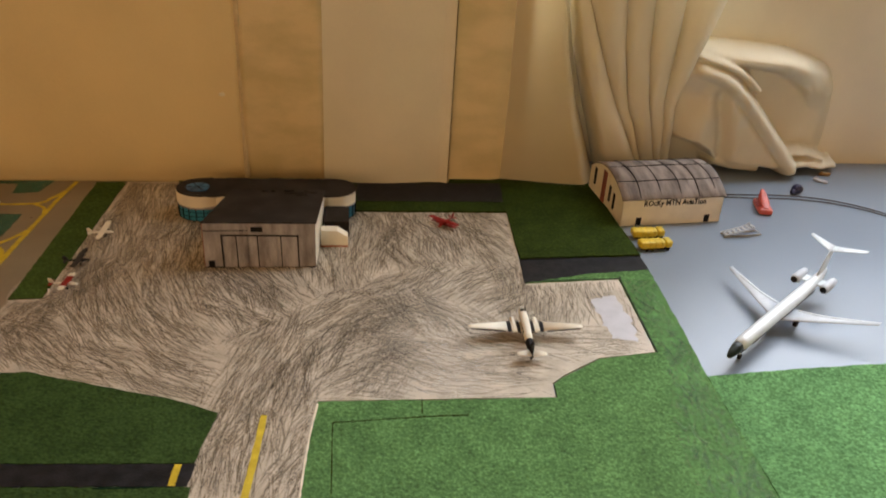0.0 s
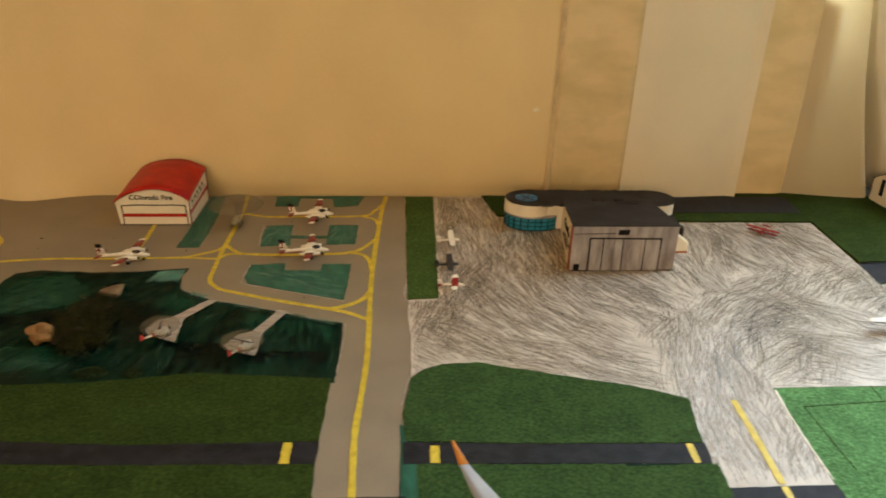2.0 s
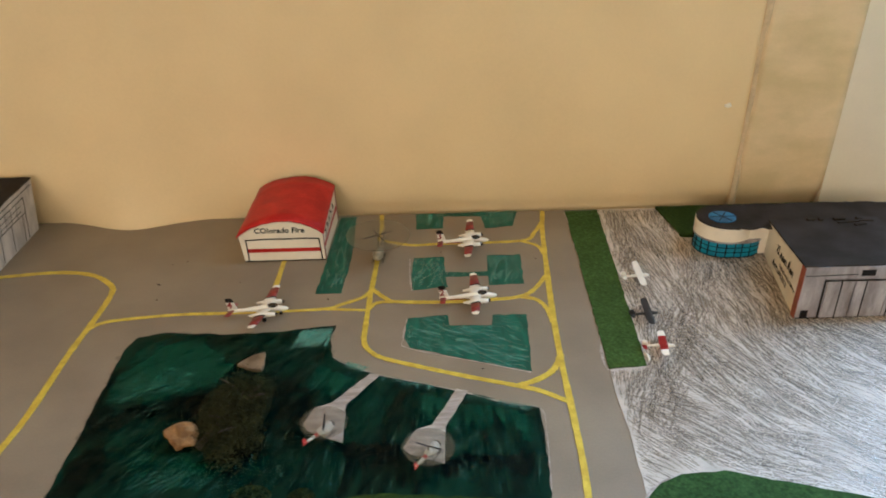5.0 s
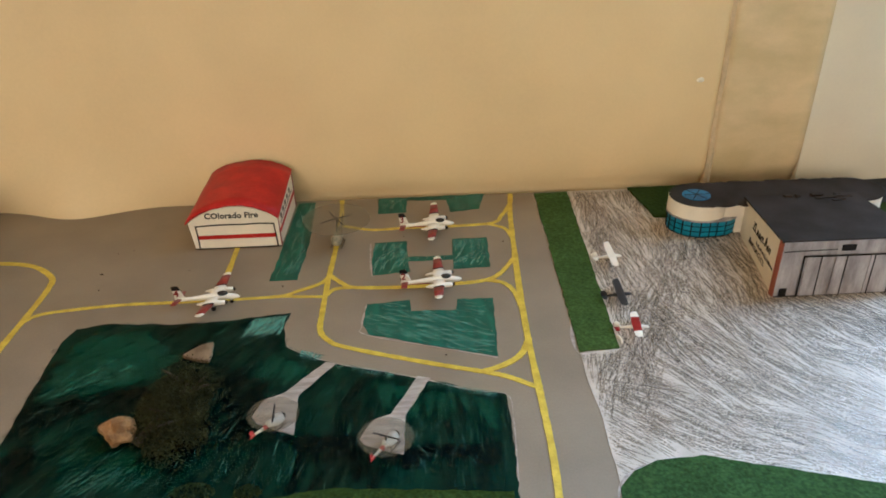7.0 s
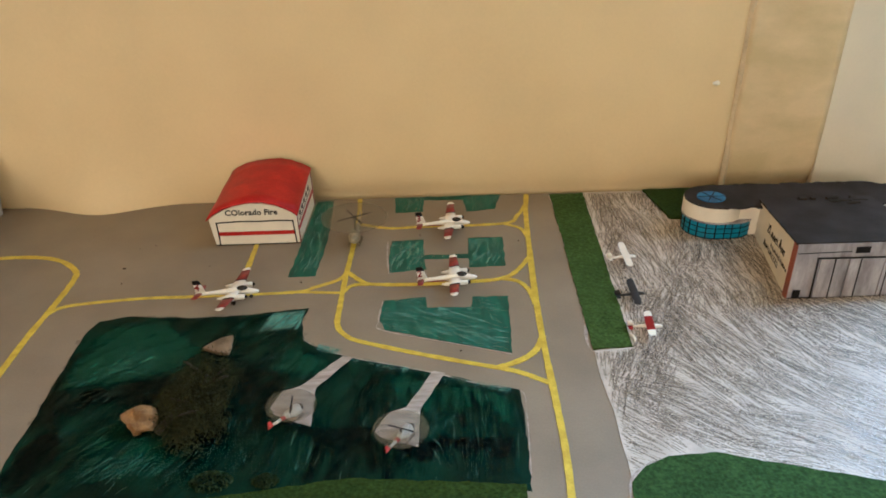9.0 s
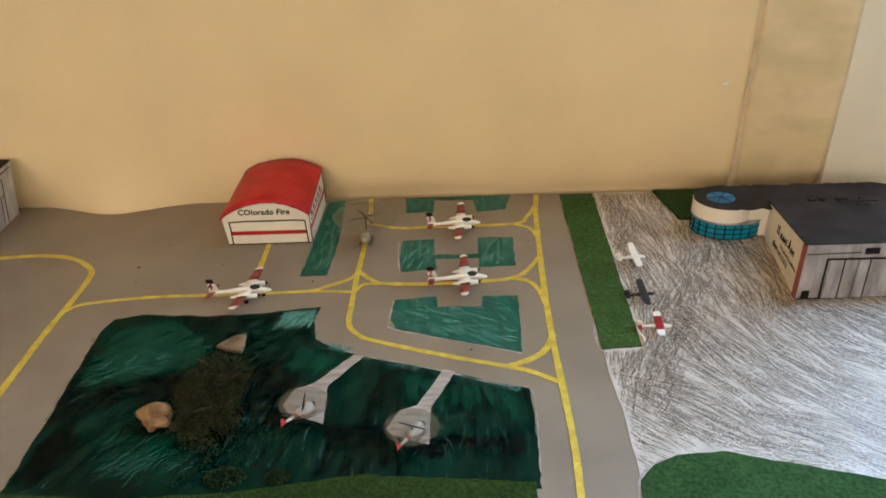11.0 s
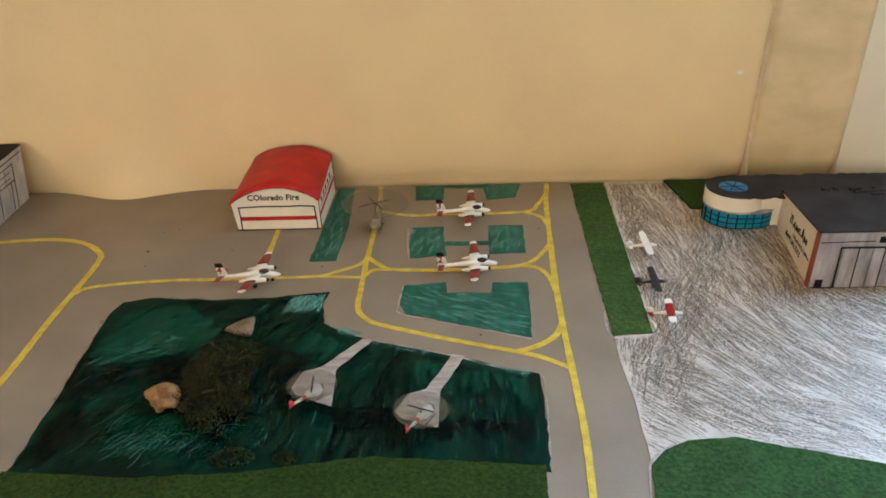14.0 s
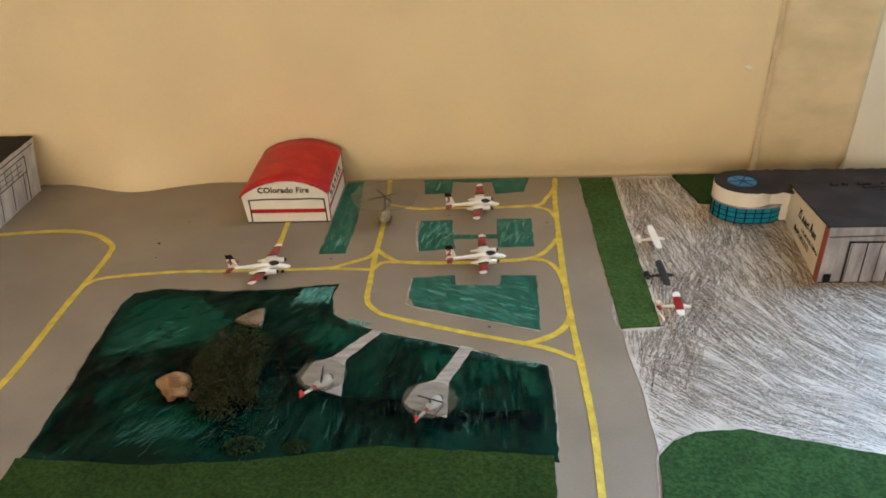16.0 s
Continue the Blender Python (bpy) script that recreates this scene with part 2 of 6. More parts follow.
SCARLET = material("bright_red_plastic", (0.55, 0.05, 0.04), 0.4, 0.12, 200, 900, 0.1)
DARKRED = material("dark_red_toy_plastic", (0.25, 0.014, 0.010), 0.6, 0.15, 200, 900, 0.1, spec=0.15)
CORAL = material("coral_red_plastic", (0.60, 0.10, 0.07), 0.4, 0.12, 200, 900, 0.1)
GREYPLANE = material("dark_grey_plane_paint", (0.028, 0.027, 0.026), 0.6, 0.2, 200, 900, 0.1, spec=0.2)
OLIVE = material("olive_drab_plastic", (0.30, 0.25, 0.155), 0.5, 0.25, 300, 900, 0.1)
OLIVEDARK = material("dark_olive_plastic", (0.095, 0.08, 0.045), 0.5, 0.2, 300, 900, 0.1)
DARKBLUE = material("dark_blue_glass", (0.02, 0.02, 0.06), 0.3, 0.2)
LEAF = material("dry_green_moss", (0.031, 0.032, 0.011), 0.95, 0.4, 150, 900, 0.2, spec=0.1, tint=(0.057, 0.054, 0.018))
BUSHLEAF = material("dark_green_moss", (0.020, 0.036, 0.012), 0.95, 0.4, 150, 900, 0.2, spec=0.1, tint=(0.040, 0.058, 0.020))
TWIG = material("brown_twig", (0.05, 0.03, 0.015), 0.9, 0.3)
DULLROCK = material("dull_brown_pebble", (0.19, 0.125, 0.065), 0.85, 0.2, 90, 900, 0.4, spec=0.15, tint=(0.29, 0.20, 0.115))
ROCK = material("tan_pebble", (0.27, 0.14, 0.05), 0.75, 0.25, 110, 900, 0.5, spec=0.2, tint=(0.37, 0.205, 0.078), contrast=(0.4, 0.6))
YELLOWPLASTIC = material("yellow_truck_paint", (0.68, 0.48, 0.04), 0.45, 0.15, 200, 900, 0.1)
CABLE = material("brown_cable", (0.055, 0.038, 0.03), 0.5, 0.15)
PADPAPER = material("grey_helipad_paint", (0.34, 0.27, 0.21), 0.6, 0.18, 160, 900, 0.2, tint=(0.47, 0.39, 0.32), stretch=(0.5, 2.4, 1), turn=-38)
CLEAR = clear_material("clear_acetate", 0.26, (0.15, 0.125, 0.075), 0.45)
TIPORANGE = material("orange_wingtip_paint", (0.60, 0.22, 0.03), 0.4, 0.15, 300, 900, 0.05)
WINGGREY = material("pale_silver_plane_paint", (0.42, 0.42, 0.42), 0.35, 0.08, 60, 900, 0.05)
PALECARD = material("lightly_shaded_card", (0.48, 0.43, 0.38), 0.6, 0.14, 70, 700, 0.15, tint=(0.66, 0.60, 0.53), stretch=(1, 2.2, 0.6))
NOSEBLACK = material("greenish_black_paint", (0.006, 0.012, 0.009), 0.35, 0.1, spec=0.3)
GLASS = material("dark_cockpit_glass", (0.015, 0.012, 0.012), 0.2, 0.1)

CM = 0.01


# ---- builders, in centimetres ----
def at(x, y, z=0.0, rz=0.0, rx=0.0, ry=0.0):
    return pose(x * CM, y * CM, z * CM, rx, ry, rz)


def part(name, bm, mat, parent=None, label="", smooth=False):
    """Links a bmesh, in centimetres, as one mesh object under a thing or a part."""
    bmesh.ops.scale(bm, vec=(CM, CM, CM), verts=bm.verts)
    bmesh.ops.recalc_face_normals(bm, faces=bm.faces)
    me = bpy.data.meshes.new(name)
    bm.to_mesh(me)
    bm.free()
    me.materials.append(mat)
    if smooth:
        for p in me.polygons:
            p.use_smooth = True
    ob = new(name, me)
    ob.parent = parent
    return tagged(ob, label)


def thing(name, m, label, category, group="", kind=""):
    ob = new(name)
    ob.matrix_world = m
    return tagged(ob, label, category, group, kind)


def box(bm, x0, x1, y0, y1, z0, z1, bevel=0.0):
    g = bmesh.ops.create_cube(bm, size=1, matrix=Matrix.Translation(((x0 + x1) / 2, (y0 + y1) / 2, (z0 + z1) / 2)) @ Matrix.Diagonal((x1 - x0, y1 - y0, z1 - z0, 1)))
    if bevel:
        edges = list({e for v in g["verts"] for e in v.link_edges})
        bmesh.ops.bevel(bm, geom=edges, offset=bevel, segments=2, affect="EDGES", profile=0.5)
    return bm


def slab(bm, pts, z0, z1):
    """A flat prism over an outline."""
    low = [bm.verts.new((x, y, z0)) for x, y in pts]
    top = [bm.verts.new((x, y, z1)) for x, y in pts]
    bm.faces.new(top)
    bm.faces.new(low[::-1])
    for i in range(len(pts)):
        j = (i + 1) % len(pts)
        bm.faces.new((low[i], low[j], top[j], top[i]))
    return bm


def ragged(pts, step=0.5, amount=0.05, seed=0):
    """An outline cut by hand: its sides split into short, slightly uneven pieces."""
    rnd, out = random.Random(seed), []
    for (x0, y0), (x1, y1) in zip(pts, pts[1:] + pts[:1]):
        n = max(1, int(math.hypot(x1 - x0, y1 - y0) / step))
        for i in range(n):
            k = i / n
            out.append((x0 + (x1 - x0) * k + (rnd.uniform(-amount, amount) if i else 0), y0 + (y1 - y0) * k + (rnd.uniform(-amount, amount) if i else 0)))
    return out


def sheet(name, pts, z0, z1, mat, label, category, amount=0.05, seed=1, parent=None, group=""):
    ob = part(name, slab(bmesh.new(), ragged(pts, 0.5, amount, seed), z0, z1), mat, parent)
    return ob if parent else tagged(ob, label, category, group)


def spline(pts, steps=8):
    """A smooth curve through points of any dimension."""
    p = [Vector(v) for v in pts]
    p = [2 * p[0] - p[1], *p, 2 * p[-1] - p[-2]]
    out = []
    for a, b, c, d in zip(p, p[1:], p[2:], p[3:]):
        for i in range(steps):
            s = i / steps
            out.append(0.5 * (2 * b + (c - a) * s + (2 * a - 5 * b + 4 * c - d) * s * s + (3 * b - a - 3 * c + d) * s ** 3))
    return out + [p[-2]]


def ribbon(bm, pts, width, z0, z1, seed=0, steps=8, wobble=0.12):
    """A hand-painted line."""
    rnd = random.Random(seed)
    line = spline(pts, steps)
    left, right = [], []
    for i, p in enumerate(line):
        d = (line[min(i + 1, len(line) - 1)] - line[max(i - 1, 0)]).normalized()
        n, w = Vector((-d.y, d.x)), width / 2 * (1 + rnd.uniform(-wobble, wobble))
        left.append(p + n * w)
        right.append(p - n * w)
    vs = [[bm.verts.new((q.x, q.y, z)) for q in side] for side, z in ((left, z1), (right, z1), (left, z0), (right, z0))]
    for i in range(len(line) - 1):
        for a, b in ((0, 1), (2, 0), (1, 3), (3, 2)):
            bm.faces.new((vs[a][i], vs[b][i], vs[b][i + 1], vs[a][i + 1]))
    bm.faces.new([vs[k][0] for k in (0, 1, 3, 2)])
    bm.faces.new([vs[k][-1] for k in (0, 2, 3, 1)])
    return bm


def loft(bm, secs, n=14, power=2.0):
    """A closed body through cross-sections (x, y, z, half width, half height) along x."""
    rings = []
    for x, y, z, ry, rz in secs:
        ring = []
        for k in range(n):
            a = 2 * math.pi * k / n
            c, s = math.cos(a), math.sin(a)
            f = (abs(c) ** power + abs(s) ** power) ** (-1 / power)
            ring.append(bm.verts.new((x, y + ry * c * f, z + rz * s * f)))
        rings.append(ring)
    for a, b in zip(rings, rings[1:]):
        for k in range(n):
            j = (k + 1) % n
            bm.faces.new((a[k], a[j], b[j], b[k]))
    bm.faces.new(rings[0][::-1])
    bm.faces.new(rings[-1])
    return bm


def wing(bm, stations, upright=False):
    """A lifting surface through stations (leading edge x, span y, z, chord, thickness)."""
    shape = [(0.0, 0.0), (0.08, 0.36), (0.3, 0.5), (0.6, 0.36), (1.0, 0.06), (1.0, -0.06), (0.6, -0.25), (0.3, -0.36), (0.08, -0.28)]
    rings = []
    for x, y, z, chord, thick in stations:
        rings.append([bm.verts.new((x - chord * u, y + thick * v, z) if upright else (x - chord * u, y, z + thick * v)) for u, v in shape])
    n = len(shape)
    for a, b in zip(rings, rings[1:]):
        for k in range(n):
            j = (k + 1) % n
            bm.faces.new((a[k], a[j], b[j], b[k]))
    bm.faces.new(rings[0][::-1])
    bm.faces.new(rings[-1])
    return bm


def tube(bm, pts, radius, n=6, steps=6, taper=1.0):
    line = spline(pts, steps)
    rings = []
    for i, p in enumerate(line):
        d = (line[min(i + 1, len(line) - 1)] - line[max(i - 1, 0)]).normalized()
        u = d.cross(Vector((0.02, 0.13, 1))).normalized()
        v = d.cross(u)
        r = radius * (1 + (taper - 1) * i / (len(line) - 1))
        rings.append([bm.verts.new(p + r * (u * math.cos(2 * math.pi * k / n) + v * math.sin(2 * math.pi * k / n))) for k in range(n)])
    for a, b in zip(rings, rings[1:]):
        for k in range(n):
            j = (k + 1) % n
            bm.faces.new((a[k], a[j], b[j], b[k]))
    bm.faces.new(rings[0][::-1])
    bm.faces.new(rings[-1])
    return bm


def disc(bm, x, y, z, radius, depth=0.05, n=20, rx=0.0, ry=0.0):
    bmesh.ops.create_cone(bm, cap_ends=True, segments=n, radius1=radius, radius2=radius, depth=depth, matrix=pose(x, y, z, rx, ry, 0))
    return bm


def lump(bm, x, y, z, rx, ry, rz, seed=0, rough=0.15, sub=2):
    """An uneven pebble or moulded lump."""
    g = bmesh.ops.create_icosphere(bm, subdivisions=sub, radius=1)
    for v in g["verts"]:
        k = 1 + rough * noise.noise(v.co * 1.7 + Vector((seed * 3.1, seed, 0)))
        v.co = Vector((x + v.co.x * rx * k, y + v.co.y * ry * k, z + v.co.z * rz * k))
    return bm


def lettering(name, text, size, m, mat, parent, thick=0.02, wide=1.0):
    """Flat letters in the built-in font; m places their baseline start, in centimetres."""
    cu = bpy.data.curves.new("letters", "FONT")
    cu.body, cu.size, cu.extrude, cu.resolution_u = text, size, thick, 2
    cu.offset = 0.022 * size
    tmp = new("letters", cu)
    bpy.context.view_layer.update()
    me = bpy.data.meshes.new_from_object(tmp.evaluated_get(bpy.context.evaluated_depsgraph_get()))
    bpy.data.objects.remove(tmp)
    bm = bmesh.new()
    bm.from_mesh(me)
    bpy.data.meshes.remove(me)
    bmesh.ops.transform(bm, matrix=m @ Matrix.Diagonal((wide, 1, 1, 1)), verts=bm.verts)
    return part(name, bm, mat, parent)


def inside(x, y, pts):
    hit = False
    for (x0, y0), (x1, y1) in zip(pts, pts[1:] + pts[:1]):
        if (y0 > y) != (y1 > y) and x < (x1 - x0) * (y - y0) / (y1 - y0) + x0:
            hit = not hit
    return hit


def scribble(name, outline, count, ways, mat, parent, long, wide, z, seed, jitter=9.0, label="", patch=0.0, curl=0.1, keep=None):
    """Many hand strokes inside an outline. ways: anchors (x, y, degrees, weight) that set the direction round about them."""
    rnd = random.Random(seed)
    xs, ys = [p[0] for p in outline], [p[1] for p in outline]
    verts, faces, uvs, made = [], [], [], 0
    while made < count:
        x, y = rnd.uniform(min(xs), max(xs)), rnd.uniform(min(ys), max(ys))
        made += 1
        if not inside(x, y, outline) or (keep and rnd.random() > keep(x, y)):
            continue
        near = min(ways, key=lambda w: math.hypot(x - w[0], y - w[1]) * rnd.uniform(0.75, 1.3) / w[3])
        a = radians(near[2] + rnd.gauss(0, jitter) + patch * (noise.cell(Vector((x / 2.3 + 0.12 * y, y / 1.9 - 0.1 * x + rnd.uniform(-0.2, 0.2), 0.5))) - 0.5))
        n, bend = 6, rnd.uniform(-curl, curl)
        step, w = rnd.uniform(*long) / n, rnd.uniform(*wide) / 2
        up, row = z + 0.006 * rnd.random(), []
        for i in range(n + 1):
            if not inside(x, y, outline):
                break
            k = w * (0.8 + 0.2 * math.sin(math.pi * (i + 0.5) / (n + 1)))
            row.append(((x - k * math.sin(a), y + k * math.cos(a), up), (x + k * math.sin(a), y - k * math.cos(a), up)))
            x, y, a = x + step * math.cos(a), y + step * math.sin(a), a + bend
        for i, (p, q) in enumerate(row):
            verts += [[v * CM for v in p], [v * CM for v in q]]
            uvs += [(i / (len(row) - 1 or 1), 0.0), (i / (len(row) - 1 or 1), 1.0)]
            if i:
                e = len(verts)
                faces.append((e - 4, e - 3, e - 1, e - 2))
    me = bpy.data.meshes.new(name)
    me.from_pydata(verts, [], faces)
    layer = me.uv_layers.new(name="along")
    layer.data.foreach_set("uv", [v for f in faces for e in f for v in uvs[e]])
    me.materials.append(mat)
    ob = new(name, me)
    ob.parent = parent
    return tagged(ob, label, kind="stuff")


# ---- structure: room, table, back wall, window, curtain ----
def structure(name, bm, mat, label, category):
    return tagged(part(name, bm, mat), label, category, kind="structure")


def skin(bm, x0, x1, z0, z1, nx, nz, front, back):
    """An upright panel whose front face follows front(x, z) and whose back is flat."""
    grid = [[bm.verts.new((x0 + (x1 - x0) * i / nx, front(x0 + (x1 - x0) * i / nx, z0 + (z1 - z0) * k / nz), z0 + (z1 - z0) * k / nz)) for k in range(nz + 1)] for i in range(nx + 1)]
    for i in range(nx):
        for k in range(nz):
            bm.faces.new((grid[i][k], grid[i + 1][k], grid[i + 1][k + 1], grid[i][k + 1]))
    edge = [grid[i][0] for i in range(nx)] + [grid[nx][k] for k in range(nz)] + [grid[i][nz] for i in range(nx, 0, -1)] + [grid[0][k] for k in range(nz, 0, -1)]
    rear = [bm.verts.new((v.co.x, back, v.co.z)) for v in edge]
    for i in range(len(edge)):
        j = (i + 1) % len(edge)
        bm.faces.new((edge[j], edge[i], rear[i], rear[j]))
    bm.faces.new(rear)
    return bm


def ease(a, b, x):
    k = max(0.0, min(1.0, (x - a) / (b - a)))
    return k * k * (3 - 2 * k)


def wall_front(x, z):
    """The plaster swells a little just above the table."""
    foot = math.exp(-max(0, z) / 2.5)
    return 70.5 - 1.25 * foot * math.exp(-((x + 64.0) / 3.2) ** 2) - 0.35 * foot * math.exp(-((x + 59.0) / 5.0) ** 2) - 0.35 * foot * (0.5 + 0.5 * math.sin(x * 0.33)) + 0.12 * math.sin(x * 0.11 + z * 0.07) + 0.8 * math.exp(-max(0, z) / 1.3) * (1 - math.exp(-((x + 63.5) / 6) ** 2))


structure("wall_north_lower", skin(bmesh.new(), -110, -17.9, -1.0, 60, 150, 120, wall_front, 90), WALL, "warm beige painted plaster wall behind the model airport", "wall")
bm = bmesh.new()
box(bm, -200, -110, 70.6, 90, -75, 170)
box(bm, -110, -17.9, 70.6, 90, 60, 170)
box(bm, -110, -17.9, 70.8, 90, -75, -1)
structure("wall_north_upper", bm, WALL, "warm beige painted plaster wall", "wall")
structure("wall_north_strip", skin(bmesh.new(), -17.9, -11.0, -1.0, 60, 14, 120, lambda x, z: 70.25 + 0.1 * math.sin(x * 0.9 + z * 0.2) * math.exp(-z / 9) + 0.7 * math.exp(-max(0, z) / 1.3), 90), WALL_STAINED_SHADED, "stained darker beige strip of plaster beside the curtain", "wall")
structure("wall_north_pale", skin(bmesh.new(), -11.0, 0.3, -1.0, 60, 24, 50, lambda x, z: 70.15 + 0.2 * math.sin((x + 3) * 0.5) * math.exp(-z / 30) - 0.25 * math.exp(-((x - 0.3) / 0.5) ** 2), 90), PALE_WALL, "pale cream plaster beside the window", "wall")
# plain wall paint here, its shade put in by the darker strip colour
structure("wall_north_sill", skin(bmesh.new(), 0.5, 7.3, -1.0, 18.4, 30, 20, lambda x, z: 70.95 + 0.06 * math.sin(x * 0.8) + 0.5 * ease(4.2, 6.5, x), 73.6), WALL_STAINED_SHADED, "warm beige plaster below the window sill", "wall")
bm = bmesh.new()
box(bm, -17.9, 0.3, 71.2, 90, 60, 170)
box(bm, -17.9, 0.3, 73.4, 90, -75, -1)
box(bm, 0.3, 10.5, 76.6, 90, -75, 17.0)
box(bm, 10.5, 220, 76.6, 90, -75, 18.4)
box(bm, 0.3, 220, 76.6, 90, 135, 170)
box(bm, 140, 220, 76.6, 90, 18.4, 135)
structure("wall_north_window", bm, PALE_WALL, "pale plaster wall below and around the window", "wall")
# the joint's soft shadow line is laid on as a greyish strip
structure("wall_joint", skin(bmesh.new(), -18.15, -17.7, -0.6, 60, 4, 60, lambda x, z: 70.2 - 0.03 * math.sin(z * 0.9) + 0.5 * abs(x + 17.9 + 0.05 * math.sin(z * 0.31)), 71.5), JOINT, "soft grey joint in the plaster, shadow line in its colour", "wall joint")
for ob in bpy.data.objects:
    if ob.name in ("wall_north_lower", "wall_north_strip"):
        for p in ob.data.polygons:
            p.use_smooth = abs(p.normal.y) > 0.3 and len(p.vertices) == 4
win = tagged(new("window_1"), "white framed window above the table", "window", kind="structure")
part("window_sill", slab(bmesh.new(), [(10.6, 76.2), (140, 76.2), (140, 90), (10.6, 90)], 18.4, 18.9), CARD, win)
part("lower_sill", slab(bmesh.new(), [(0.4, 76.2), (10.5, 76.2), (10.5, 90), (0.4, 90)], 17.0, 17.4), CARD, win)
for x0, x1, z0, z1 in ((0.4, 140, 18.9, 20.0), (0.4, 140, 132, 135), (0.4, 2.0, 20.0, 132), (137, 140, 20.0, 132), (65, 68, 20.0, 132)):
    part("window_frame", box(bmesh.new(), x0, x1, 84, 88, z0, z1), CARD, win)
for x0, x1 in ((2.0, 65), (68, 137)):
    pane = part("pane", box(bmesh.new(), x0, x1, 85.7, 86.1, 20.0, 132), clear_material("window_glass", 0.04, (0.8, 0.8, 0.8)), win)
    pane.visible_shadow = False
knob = thing("window_stop", at(44.5, 77.6, 18.9), "small dark metal stop on the window sill", "window stop")
part("stop", box(bmesh.new(), -0.5, 0.5, -0.4, 0.4, 0, 0.6, 0.1), INK, knob)
chip = part("plaster_chip", lump(bmesh.new(), 0, 0, 0, 0.28, 0.12, 0.17, 8, 0.4), CARD)
chip.matrix_world = at(-19.6, 70.35, 8.3)
tagged(chip, "small pale chip stuck on the beige wall", "plaster chip")
# unseen room shell, added; its cream paint warms the bounced light
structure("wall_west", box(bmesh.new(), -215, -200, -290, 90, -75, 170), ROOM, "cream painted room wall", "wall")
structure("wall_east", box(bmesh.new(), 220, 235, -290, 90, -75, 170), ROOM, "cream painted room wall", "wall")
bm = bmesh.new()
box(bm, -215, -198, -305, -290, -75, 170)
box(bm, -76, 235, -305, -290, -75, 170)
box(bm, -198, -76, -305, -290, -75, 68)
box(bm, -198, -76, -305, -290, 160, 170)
structure("wall_south", bm, ROOM, "cream painted room wall with an opening for the added fill", "wall")
structure("ceiling", box(bmesh.new(), -215, 235, -305, 90, 170, 180), ROOM, "plain cream ceiling", "ceiling")
structure("floor", box(bmesh.new(), -215, 235, -305, 90, -85, -75), material("floor_wood", (0.22, 0.14, 0.08), 0.5, 0.2, 8, 200, 0.1), "brown wooden floor", "floor")

table = thing("table", at(0, 0, 0), "large table covered with a pale blue-grey board", "table")
part("tabletop", slab(bmesh.new(), [(-150, -15), (150, -15), (150, 76.5), (7.5, 76.5), (7.5, 73.4), (0.4, 73.4), (0.3, 70.3), (-11.1, 70.2), (-17.8, 70.2), (-60, 70.6), (-150, 70.6)], -2.2, -0.15), TABLE, table)
for x, y in ((-140, -8), (140, -8), (-140, 62), (140, 62)):
    part("leg", box(bmesh.new(), x - 3, x + 3, y - 3, y + 3, -75, -2.2, 0.4), TWIG, table)


GROOVES = ((9.9, 10.9, 12.4, 13.9), (11.45, 13.2, 15.3, 17.5), (14.8, 15.4, 16.5, 18.3), (17.4, 17.7, 18.5, 19.8), (20.2, 20.1, 20.0, 20.8), (24.0, 22.5, 21.2, 21.8))


def groove(k, z):
    """Where a valley between two pleats runs, from the rail down to the table."""
    g = [-8.7 + 1.03 * (v + 8.7) if k else v for v in GROOVES[k]]
    if z > 12.4:
        return g[1] + (g[0] - g[1]) * (min(z, 24) - 12.4) / 4.9
    if z > 7.2:
        return g[2] + (g[1] - g[2]) * (z - 7.2) / 5.2
    return g[3] + (g[2] - g[3]) * (z - 3.0) / 4.2


def side_fold(u, v):
    """The outer fold of the curtain: it leaves the wall softly, flares at the foot and turns into the dark crease."""
    z = -0.1 + 70 * v ** 1.6
    right = groove(0, z) + 0.15
    left = 5.0 - 0.6 * ease(9, 0, z)
    x = left + (right - left) * u
    bulge = 1.5 * math.sin(math.pi * min(1.0, 0.72 * u) * 0.72) ** 1.3
    return (x, 71.42 - bulge + 4.2 * max(0.0, (u - 0.82) / 0.18) ** 2, z)


def cloth_grid(bm, nu, nv, f):
    g = [[bm.verts.new(f(i / nu, k / nv)) for k in range(nv + 1)] for i in range(nu + 1)]
    for i in range(nu):
        for k in range(nv):
            bm.faces.new((g[i][k], g[i + 1][k], g[i + 1][k + 1], g[i][k + 1]))
    return bm


def pleats(u, v):
    """Five pleats that hang from the rail and are drawn together near the table."""
    z = -0.1 + 70 * v ** 1.5
    k = min(4, int(u * 5))
    s = u * 5 - k
    x0, x1 = groove(k, z) + (1.0 if k == 0 else 0.0), groove(k + 1, z)
    wide = max(0.6, x1 - x0)
    bulge = min(2.1, 0.35 + 0.6 * wide) * math.sin(math.pi * s) ** 0.55
    lean = 0.16 * math.sin(2 * math.pi * s) * wide
    y = 72.7 + 0.22 * k - bulge + 0.18 * math.sin(2.2 * x0 + 5 * s) * s * (1 - s) * 4 + (2.2 * max(0.0, 1 - s / 0.25) ** 2 if k == 0 else 0.0) + 1.5 * max(0.0, 1 - z / 5.5)
    return (x0 + wide * s - lean * 0.5, y, z)


def track(pts, at_k):
    """Straight steps between points (k, value) in rising k."""
    for (k0, v0), (k1, v1) in zip(pts, pts[1:]):
        if at_k <= k1:
            return v0 + (v1 - v0) * max(0.0, (at_k - k0) / (k1 - k0))
    return pts[-1][1]


